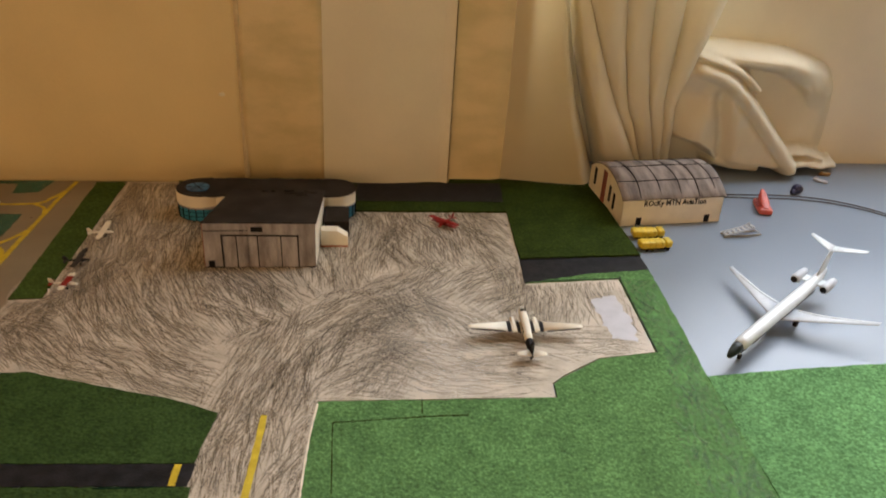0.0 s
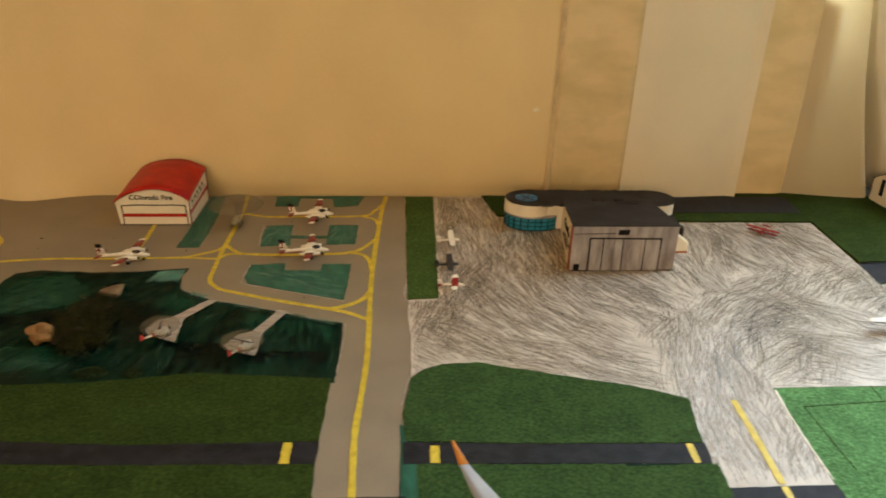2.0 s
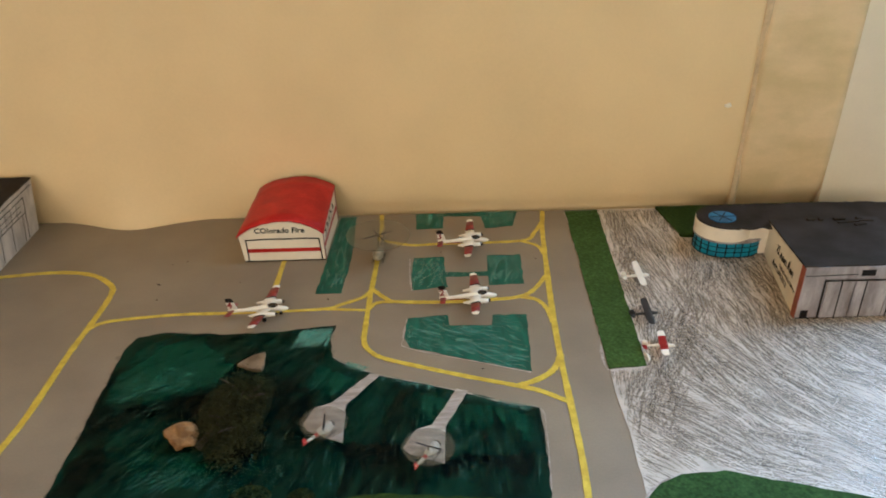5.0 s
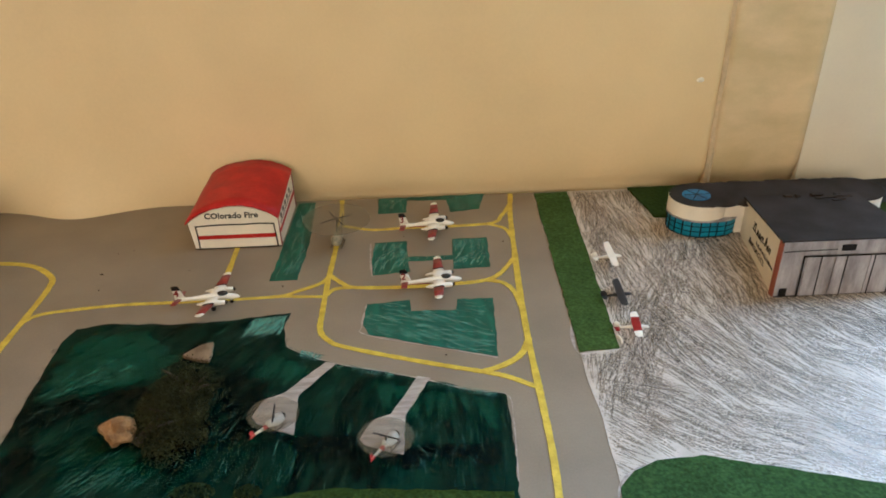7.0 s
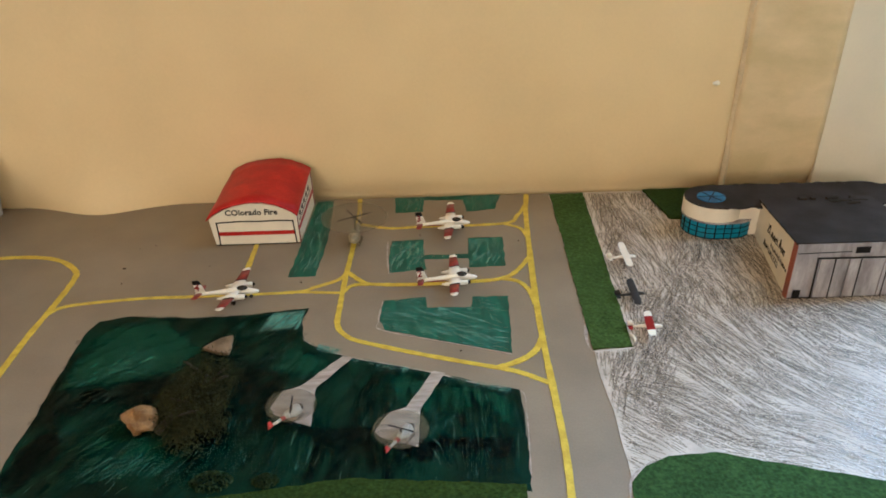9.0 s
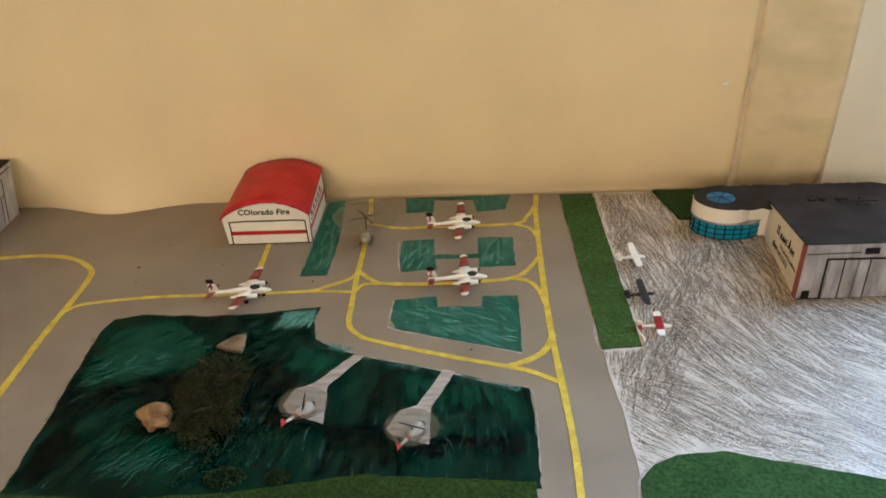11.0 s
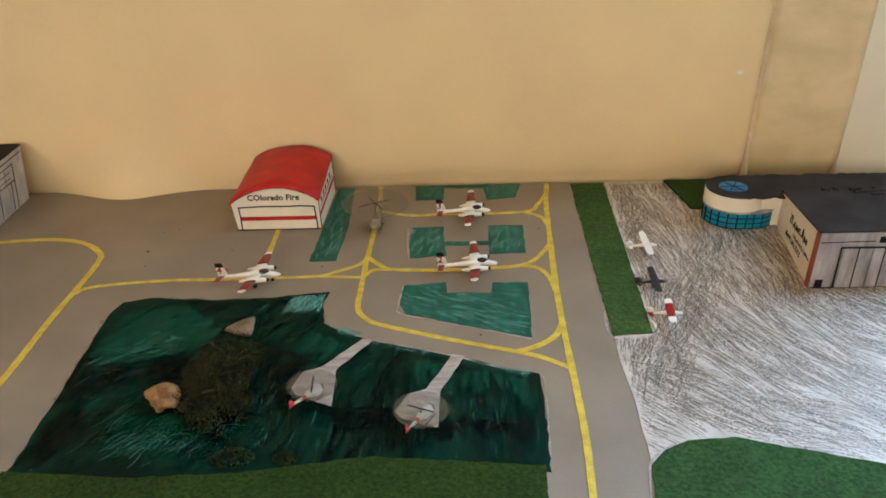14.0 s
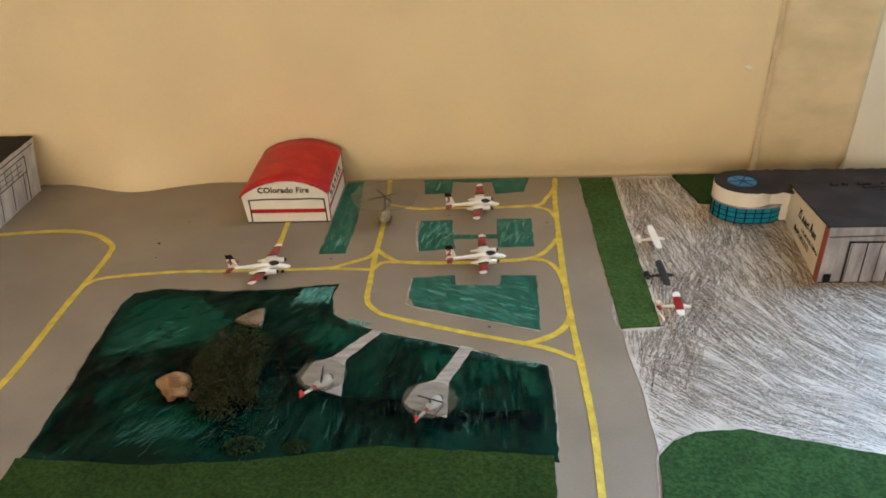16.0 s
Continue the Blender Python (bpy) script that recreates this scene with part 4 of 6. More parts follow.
# shadow in the gap beside the raised felt, drawn as black ribbons
part("edge_line", ribbon(bmesh.new(), [(4.6, 52.75), (8, 52.95), (11.75, 53.1), (11.95, 52.9), (11.85, 48), (11.75, 43.6)], 0.08, 0.06, 0.079, 66), INK, mats[6], "black shadow line painted along the felt edge")
part("edge_line", ribbon(bmesh.new(), [(4.7, 56.1), (8, 56.3), (11.8, 56.95), (14.65, 56.55)], 0.22, 0.05, 0.1, 67), INK, mats[5], "black shadow line painted along the felt edge")
part("pale_edge", ribbon(bmesh.new(), [(-10.62, 39.2), (-10.95, 36.6), (-11.2, 33.5), (-11.3, 31.4)], 0.09, 0.03, 0.064, 68, 6, 0.6), CARD, apron, "bare white edge of the paper")
part("pale_edge", ribbon(bmesh.new(), [(-33.1, 38.6), (-32.5, 41.22), (-31.62, 42.14), (-30.9, 42.5)], 0.07, 0.03, 0.05, 69, 6, 0.8), PADPAPER, apron, "bare white edge of the paper")
curl = part("paper_curl", tube(bmesh.new(), [(-0.1, 0.3, 0.09), (0.0, 0.1, 0.13), (0.05, -0.15, 0.12), (0.02, -0.35, 0.08)], 0.085, 6, 4, 0.7), CARD)
curl.matrix_world = at(-29.6, 51.75, 0.03)
tagged(curl, "small curled scrap of white paper beside the felt strip", "paper scrap")
STRIPS = [
    ([(-61.3, 36.35), (-54, 36.4), (-37.6, 35.65), (-37.75, 33.8), (-47.7, 34.2), (-61.2, 35.0)], "black paper road between felt mats with a yellow bar", [(-39.2, 35.6, 33.95), (-59.7, 36.3, 35.05)]),
    ([(-33.2, 35.4), (-25.5, 34.9), (-16.9, 34.6), (-17.1, 32.95), (-33.3, 33.65)], "black paper road leading to the taxiway", [(-31.55, 35.0, 33.65), (-17.8, 34.55, 33.0)]),
    ([(4.6, 56.1), (8, 56.3), (11.8, 57), (14.65, 56.5), (14.7, 54.4), (10, 53.9), (4.4, 52.6)], "black paper road beside the green felt", []),
    ([(-8.1, 69.9), (5.3, 70.1), (5.0, 66.1), (-8.1, 66.2)], "black paper road along the wall", []),
    ([(-38.5, 31.4), (-33.3, 31.3), (-33.2, 20), (-39, 20)], "black paper runway at the end of the taxiway", []),
    ([(-17.0, 31.05), (-11.3, 31.0), (-11.3, 20), (-18.5, 20), (-18.1, 28.9)], "black paper runway at the end of the apron road", []),
]
for k, (pts, label, bars) in enumerate(STRIPS):
    strip = thing("road_strip", at(0, 0, 0), label, "model road", "black paper roads")
    base = 0.0 if k in (0, 1) else -0.14
    part("paper", slab(bmesh.new(), ragged(pts, 0.6, 0.05, 80 + k), base if k != 3 else 0.2, 0.05 if k != 3 else 0.22), BLACK, strip)
    for n, (x, y0, y1) in enumerate(bars):
        part("yellow_bar", ribbon(bmesh.new(), [(x, y0), (x - 0.06, (y0 + y1) / 2), (x - 0.1, y1)], 0.48 if n == 0 else 0.36, 0.05, 0.062, 90 + k + n), YELLOW, strip)
    if k == 4:
        part("yellow_line", ribbon(bmesh.new(), [(-35.9, 31.3), (-35.85, 29.5), (-35.95, 20)], 0.36, 0.05, 0.062, 97), YELLOW, strip)
        part("bare_patch", ribbon(bmesh.new(), [(-35.88, 31.2), (-35.82, 30.7), (-35.88, 30.2)], 0.33, 0.055, 0.068, 99, 4, 0.5), CARD, strip, "white bare patch in the yellow line")
    if k == 5:
        part("yellow_line", ribbon(bmesh.new(), [(-14.15, 31.0), (-14.3, 28), (-14.6, 20)], 0.36, 0.05, 0.062, 98), YELLOW, strip)
sheet("teal_strip", [(-33.3, 36.9), (-32.7, 36.4), (-32.6, 33.6), (-32.5, 29.5), (-32.8, 20), (-33.7, 20), (-33.5, 33)], -0.01, 0.035, MIDGREEN, "teal painted edge of the board", "painted edge", 0.06, 70)

rnd = random.Random(77)
bm = bmesh.new()
for _ in range(22):
    x, y = rnd.uniform(-62, -34), rnd.uniform(36, 66)
    r = rnd.uniform(0.03, 0.085)
    lump(bm, x, y, 0.05 + r * 0.4, r * rnd.uniform(0.8, 1.8), r, r * 0.6, rnd.random() * 9, 0.4, 1)
tagged(part("crumbs", bm, TWIG), "tiny dark crumbs scattered on the painted board", "crumbs", kind="stuff")


# ---- buildings ----
def quad_panel(bm, a, b, c, d, thick):
    """A card panel through four corners, thickened backwards along its normal."""
    v = [Vector(p) for p in (a, b, c, d)]
    n = (v[1] - v[0]).cross(v[3] - v[0]).normalized() * thick
    f, r = [bm.verts.new(p) for p in v], [bm.verts.new(p - n) for p in v]
    bm.faces.new(f)
    bm.faces.new(r[::-1])
    for i in range(4):
        j = (i + 1) % 4
        bm.faces.new((f[i], r[i], r[j], f[j]))
    return bm


def stroke(bm, pts, wide, up, out):
    """An ink line drawn on an upright card face: points (x, z) on the plane y = out, lifted towards the viewer."""
    line = [Vector((x, z)) for x, z in pts]
    for a, b in zip(line, line[1:]):
        d = (b - a).normalized() * wide / 2
        n = Vector((-d.y, d.x))
        q = [a - d + n, a - d - n, b + d - n, b + d + n]
        f, r = [bm.verts.new((p.x, out - up, p.y)) for p in q], [bm.verts.new((p.x, out, p.y)) for p in q]
        bm.faces.new(f)
        bm.faces.new(r[::-1])
        for i in range(4):
            bm.faces.new((f[i], r[i], r[(i + 1) % 4], f[(i + 1) % 4]))
    return bm


def arch(width, eave, top, n=12):
    """Points of a flat arch from eave to eave."""
    return [(-width / 2 + width * k / n, eave + (top - eave) * math.sin(math.pi * k / n) ** 0.8) for k in range(n + 1)]


def bow(x0, x1, e0, e1, top, n=16):
    """A slightly crooked flat arch between two eaves."""
    return [(x0 + (x1 - x0) * k / n, e0 + (e1 - e0) * k / n + (top - (e0 + e1) / 2) * math.sin(math.pi * k / n) ** 0.8) for k in range(n + 1)]


def fire_station():
    t = thing("fire_station", at(-51.8, 63.95), "white card fire hangar with an arched red roof", "model hangar")
    W0, D = 5.55, 6.0
    front = [(-W0 / 2, 0.0)] + bow(-3.05, 2.68, 1.95, 2.13, 3.05) + [(W0 / 2, 0.0)]
    bm = bmesh.new()
    f, r = [bm.verts.new((x, 0.0, z)) for x, z in front], [bm.verts.new((x, 0.12, z)) for x, z in front]
    bm.faces.new(f)
    bm.faces.new(r[::-1])
    for i in range(len(f)):
        j = (i + 1) % len(f)
        bm.faces.new((f[i], r[i], r[j], f[j]))
    part("front_wall", bm, CARD, t)
    part("side_wall", quad_panel(bmesh.new(), (-3.02, 0.02, 1.95), (-2.3, D, 2.6), (-2.28, D, 0), (-W0 / 2, 0.02, 0), 0.1), CARD, t)
    right = part("side_wall", quad_panel(bmesh.new(), (W0 / 2, 0.02, 0), (3.3, D, 0), (3.17, D, 2.7), (2.64, 0.02, 2.11), 0.1), CARD, t)

    def on(y, f):
        k = y / D
        low, top = W0 / 2 + 0.525 * k, 2.64 + 0.53 * k
        return (low + (top - low) * f + 0.02, y, (2.11 + 0.59 * k) * f)
    for n, y0, y1, f0, f1, mat in (("red_stripe", 0.3, D - 0.3, 0.38, 0.5, RED), ("window_outline", 0.8, D - 0.9, 0.60, 0.63, INK), ("edge_strip", D - 0.3, D, 0.0, 1.0, REDEDGE), ("edge_strip", 0.0, 0.35, 0.0, 1.0, REDEDGE)):
        part(n, quad_panel(bmesh.new(), on(y0, f0), on(y1, f0), on(y1, f1), on(y0, f1), 0.02), mat, right)
    for k in range(5):
        y = 1.0 + 0.8 * k
        part("scribbled_mark", quad_panel(bmesh.new(), on(y, 0.70), on(y + 0.4, 0.70), on(y + 0.4, 0.82), on(y, 0.82), 0.02), INK, right)
    part("back_wall", quad_panel(bmesh.new(), (3.3, D, 0), (-2.25, D, 0), (-2.3, D, 2.6), (3.15, D, 2.65), 0.1), CARD, t)
    bm = bmesh.new()
    a0, a1 = bow(-3.2, 2.78, 1.9, 2.12, 3.15), bow(-2.35, 3.22, 2.6, 2.72, 3.5)
    rows = []
    for lift in (0.0, 0.1):
        rows.append([[bm.verts.new((x0 + (x1 - x0) * k / 6, -0.12 + (D + 0.2) * k / 6 + 0.05 * math.sin(9.0 * i), z0 + (z1 - z0) * k / 6 + lift + 0.03 * math.sin(k * 2.1 + i * 0.7))) for i, ((x0, z0), (x1, z1)) in enumerate(zip(a0, a1))] for k in range(7)])
    for layer in rows:
        for p, q in zip(layer, layer[1:]):
            for i in range(16):
                bm.faces.new((p[i], p[i + 1], q[i + 1], q[i]))
    low, top = rows
    for i in range(16):
        bm.faces.new((low[0][i], low[0][i + 1], top[0][i + 1], top[0][i]))
        bm.faces.new((low[6][i], low[6][i + 1], top[6][i + 1], top[6][i]))
    for k in range(6):
        for i in (0, 16):
            bm.faces.new((low[k][i], low[k + 1][i], top[k + 1][i], top[k][i]))
    part("roof", bm, RED, t, "red painted arched roof", smooth=True)
    door = part("door", box(bmesh.new(), -2.55, 2.5, -0.03, 0.0, 0.04, 1.74), CARD, t)
    part("red_stripe", box(bmesh.new(), -2.5, 2.46, -0.05, -0.03, 0.74, 1.02), RED, door)
    part("outline", stroke(bmesh.new(), [(-2.5, 0.05), (-2.52, 0.9), (-2.58, 1.7), (-1.2, 1.77), (0.4, 1.75), (1.5, 1.78), (2.42, 1.73), (2.5, 0.8), (2.56, 0.05)], 0.085, 0.02, -0.03), INK, door)
    part("base_line", stroke(bmesh.new(), [(-2.74, 0.05), (0.3, 0.04), (2.74, 0.05)], 0.07, 0.02, -0.03), INK, t)
    lettering("sign", "COlorado Fire", 0.57, Matrix.Translation((-1.95, -0.01, 2.22)) @ pose(0, 0, 0, 90, 0, 0), INK, t, 0.015, 1.0)
    return t


fire_station()


def capsule(x0, x1, y, r, n=24):
    pts = [(x1 + r * math.sin(math.pi * k / n), y - r * math.cos(math.pi * k / n)) for k in range(n + 1)]
    return pts + [(x0 - r * math.sin(math.pi * k / n), y + r * math.cos(math.pi * k / n)) for k in range(n + 1)]


def terminal():
    t = thing("terminal_hangar", at(0, 0), "card terminal with turquoise rounded ends and black-roofed hangar", "model terminal")
    X0, X1, Y = -20.95, -10.15, 64.5
    for cx, r in ((X0, 1.95), (X1, 1.85)):
        side = cx + (0.85 if cx == X0 else 0.0)
        part("glazed_wall", slab(bmesh.new(), capsule(cx, side, Y, r), 0.03, 1.22), TURQUOISE, t, "turquoise painted window band", smooth=False)
        part("ledge", slab(bmesh.new(), capsule(cx, side, Y, r + 0.1), 1.19, 1.31), SHADED, t, "grey ledge above the windows")
        part("upper_wall", disc(bmesh.new(), cx, Y, 1.79, r + 0.08, 1.04, 40), CARD, t)
    part("link_wall", box(bmesh.new(), X0, X1, Y - 1.35, Y + 1.5, 0.03, 1.25), CARD, t)
    part("link_upper_wall", box(bmesh.new(), X0, X1, Y - 1.5, Y + 1.6, 1.25, 2.31), CARD, t)
    part("terminal_roof", slab(bmesh.new(), ragged(capsule(X0, X1, Y, 2.0), 0.3, 0.13, 3), 2.31, 2.4), ROOFBLACK, t)
    dome = part("roof_light", disc(bmesh.new(), -21.2, 64.4, 2.43, 0.95, 0.06, 28), ROOFLIGHT, t, "round blue roof light")
    for a in (0, 60, 120):
        bm = bmesh.new()
        box(bm, -0.9, 0.9, -0.035, 0.035, 0, 0.02)
        bmesh.ops.transform(bm, matrix=pose(-21.2, 64.4, 2.46, 0, 0, a), verts=bm.verts)
        part("ink_line", bm, INK, dome)
    # the drawn window grid round both ends
    for cx, lo, hi in ((X0, 100, 275), (X1, -120, 80)):
        for a in range(lo, hi, 18):
            bm = box(bmesh.new(), -0.03, 0.03, -0.04, 0.04, 0.05, 1.2)
            bmesh.ops.transform(bm, matrix=pose(cx + 1.97 * math.cos(radians(a)), Y + 1.97 * math.sin(radians(a)), 0, 0, 0, a), verts=bm.verts)
            part("window_bar", bm, INK, t)
    for x in (X0 + 0.35, X0 + 0.85, X0 + 1.45):
        part("window_bar", box(bmesh.new(), x - 0.03, x + 0.03, Y - 1.99 + 0.3 * max(0.0, x - X0 - 0.85) ** 2, Y - 1.9 + 0.3 * max(0.0, x - X0 - 0.85) ** 2, 0.05, 1.2), INK, t)
    for cx, r in ((X0, 1.95), (X1, 1.85)):
        for z in (0.08, 0.45, 0.82, 1.17):
            part("grid_line", slab(bmesh.new(), capsule(cx, cx + (0.85 if cx == X0 else 0.0), Y, r + 0.025), z - 0.025, z + 0.025), INK, t)
    # both ends are flattened ovals
    for ob in list(t.children) + list(dome.children):
        for v in ob.data.vertices:
            v.co.y = 0.6425 + (v.co.y - 0.645) * 0.88
    # the hangar hall in front
    FL, FR, BR, BL = (-19.45, 55.2), (-11.25, 55.15), (-10.8, 62.9), (-18.25, 62.9)
    H, B = 3.68, 2.6
    part("front_wall", quad_panel(bmesh.new(), (*FL, 0.03), (*FR, 0.03), (*FR, H), (*FL, H), 0.12), SHADED, t, "pencil shaded hangar front")
    left = part("left_wall", quad_panel(bmesh.new(), (*BL, 0.03), (FL[0], FL[1] + 0.02, 0.03), (FL[0], FL[1] + 0.02, H), (*BL, B), 0.12), CARD, t)
    part("right_wall", quad_panel(bmesh.new(), (FR[0], FR[1] + 0.02, 0.03), (*BR, 0.03), (*BR, B), (FR[0], FR[1] + 0.02, H), 0.12), CARD, t)
    part("back_wall", quad_panel(bmesh.new(), (*BR, 0.03), (*BL, 0.03), (*BL, B), (*BR, B), 0.12), CARD, t)
    roof = part("hangar_roof", quad_panel(bmesh.new(), (FL[0] - 0.06, FL[1] + 0.05, H + 0.08), (FR[0] + 0.06, FR[1] + 0.05, H + 0.08), (BR[0] + 0.08, BR[1] + 0.3, B + 0.06), (BL[0] - 0.08, BL[1] + 0.3, B + 0.06), 0.1), ROOFBLACK, t, "black painted roof")
    for x, w in ((-15.6, 0.5), (-14.9, 0.3), (-13.6, 0.8), (-12.2, 0.4)):
        part("roof_vent", box(bmesh.new(), x - w / 2, x + w / 2, 62.6, 62.9, B, B + 0.3, 0.04), ROOFBLACK, roof)
    for x, y, w, rot in ((-13.2, 62.3, 1.5, 6), (-11.9, 62.5, 1.1, -9), (-12.6, 61.8, 0.9, 14)):
        bm = box(bmesh.new(), -w / 2, w / 2, -0.14, 0.14, 0, 0.13, 0.03)
        bmesh.ops.transform(bm, matrix=pose(x, y, B + 0.07 + (62.9 - y) * (H - B) / 7.7, 0, 0, rot), verts=bm.verts)
        part("card_scrap", bm, ROOFBLACK, roof)
    part("corner_edge", quad_panel(bmesh.new(), (FL[0] - 0.06, FL[1] + 0.4, 0.03), (FL[0] - 0.02, FL[1] - 0.03, 0.03), (FL[0] - 0.02, FL[1] - 0.03, H), (FL[0] - 0.06, FL[1] + 0.4, H), 0.05), BRICKRED, t, "brown-red corner strip")
    y = 55.13
    for k, (x0, x1) in enumerate(((-17.95, -16.2), (-16.2, -14.05), (-14.05, -12.95 + 0.7), )):
        part("door_leaf", box(bmesh.new(), x0 + 0.04, x1 - 0.04, y - 0.05, y, 0.08, 2.72), SHADED, t)
    part("door_outline", stroke(bmesh.new(), [(-18.05, 0.06), (-18.1, 2.78), (-12.55, 2.72), (-12.5, 0.06)], 0.1, 0.02, y - 0.04), INK, t)
    for x in (-17.0, -15.45, -13.75):
        part("door_joint", stroke(bmesh.new(), [(x, 0.08), (x - 0.04, 2.72)], 0.07, 0.02, y - 0.05), INK, t)
    part("dark_window", box(bmesh.new(), -15.95, -15.1, y - 0.03, y, 3.05, 3.45), INK, t)
    part("small_door", box(bmesh.new(), -19.15, -18.7, y - 0.03, y, 0.05, 0.62), INK, t)
    part("base_line", stroke(bmesh.new(), [(-19.4, 0.06), (-11.3, 0.06)], 0.06, 0.02, y), INK, t)
    part("eave_line", stroke(bmesh.new(), [(-19.35, 3.12), (-16.2, 3.16)], 0.04, 0.02, y), INK, t)
    # illegible hand lettering on the white side wall
    rnd = random.Random(5)
    def ink_row(s0, s1, n, high, tall, wide):
        """A row of short pen marks along the wall; high: their foot as a share of the wall's height there."""
        def spot(k, f):
            foot = B + (H - B) * k
            return Vector((BL[0] + (FL[0] - BL[0]) * k - 0.03, BL[1] + (FL[1] - BL[1]) * k, foot * high + f * tall))
        step = (s1 - s0) / n
        for i in range(n):
            k, turn = s0 + step * i, rnd.randrange(4)
            w, lift = 0.68 * step, rnd.uniform(-0.08, 0.1)
            shape = ([(0, 1), (0.1, 0), (0.9, 0.1)], [(0, 0), (0.5, 1), (1, 0.1)], [(0.1, 0.9), (0.9, 0.8), (0.2, 0.1), (1, 0)], [(0, 0.1), (0.1, 0.9), (0.8, 0.8), (0.7, 0)])[turn]
            pts = [spot(k + w * u, (0.55 + 0.45 * rnd.random()) * v + lift) for u, v in shape]
            part("scribbled_mark", tube(bmesh.new(), pts, wide, 4, 1), INK, left)
    ink_row(0.30, 0.80, 9, 0.55, 0.66, 0.033)
    ink_row(0.44, 0.90, 13, 0.37, 0.26, 0.024)
    ink_row(0.27, 0.70, 9, 0.20, 0.42, 0.03)
    porch = part("dark_porch", box(bmesh.new(), -10.75, -8.75, 59.8, 62.6, 0.03, 1.5, 0.08), ROOFBLACK, t)
    return t


terminal()


def arched_hangar():
    t = thing("aviation_hangar", at(14.6, 62.1, 0, 6.0), "white card hangar with a grey pencil-shaded curved roof", "model hangar")
    W, D, H, T = 9.5, 7.7, 2.3, 3.65
    front = part("front_wall", quad_panel(bmesh.new(), (0, 0, -0.14), (W, 0, -0.14), (W, 0, H), (0, 0, H), 0.12), CARD, t)
    prof = [(D / 2 + v, z) for v, z in arch(D, H, T, 14)]
    for x in (0.0, W - 0.12):
        bm = bmesh.new()
        ring = [(0.0, -0.14)] + prof + [(D, -0.14)]
        a, b = [bm.verts.new((x, y, z)) for y, z in ring], [bm.verts.new((x + 0.12, y, z)) for y, z in ring]
        bm.faces.new(a)
        bm.faces.new(b[::-1])
        for i in range(len(a)):
            j = (i + 1) % len(a)
            bm.faces.new((a[i], b[i], b[j], a[j]))
        end = part("end_wall", bm, CARD, t)
        if x == 0.0:
            for y, z0, z1, wd, mat in ((1.9, 0.6, 2.1, 0.4, INK), (2.9, 0.9, 2.4, 0.4, INK), (4.3, -0.1, 3.2, 0.8, REDEDGE), (6.4, 1.0, 2.6, 0.45, INK)):
                part("window" if mat is INK else "brown_door", box(bmesh.new(), -0.04, 0.0, y - wd / 2, y + wd / 2, z0, z1), mat, end)
    part("back_wall", box(bmesh.new(), 0, W, D - 0.1, D, -0.14, H), CARD, t)
    bm = bmesh.new()
    layers = []
    for lift in (0.02, 0.12):
        layers.append([[bm.verts.new((-0.12 + (W + 0.3) * k / 12, y - (0.1 if i == 0 else 0), z + lift + 0.03 * math.sin(k * 1.9))) for i, (y, z) in enumerate(prof)] for k in range(13)])
    for lay in layers:
        for p, q in zip(lay, lay[1:]):
            for i in range(14):
                bm.faces.new((p[i], p[i + 1], q[i + 1], q[i]))
    for k in (0, 12):
        for i in range(14):
            bm.faces.new((layers[0][k][i], layers[0][k][i + 1], layers[1][k][i + 1], layers[1][k][i]))
    for k in range(12):
        for i in (0, 14):
            bm.faces.new((layers[0][k][i], layers[0][k + 1][i], layers[1][k + 1][i], layers[1][k][i]))
    roof = part("roof", bm, ROOFPENCIL, t, "grey pencil shaded roof with ink lines", smooth=True)
    for x in (1.6, 3.5, 5.4, 7.1, 8.7):
        bm = bmesh.new()
        tube(bm, [(x + 0.12 * math.sin(y), y, z + 0.13) for y, z in prof[::2]], 0.055, 5, 3)
        part("ink_line", bm, INK, roof)
    for i in (3, 7):
        y, z = prof[i]
        part("ink_line", tube(bmesh.new(), [(x, y, z + 0.14 + 0.03 * math.sin(x * 1.6)) for x in (-0.05, 2.4, 4.8, 7.3, 9.6)], 0.045, 5, 4), INK, roof)
    lettering("sign", "ROcKy MTN AviaTion", 0.72, Matrix.Translation((1.95, -0.02, 1.72)) @ pose(0, 0, 0, 90, 0, 0), INK, front, 0.015, 0.88)
    for x in (1.45, 7.95):
        part("small_door", box(bmesh.new(), x, x + 0.5, -0.03, 0.0, -0.1, 0.62), INK, front)
    return t


arched_hangar()


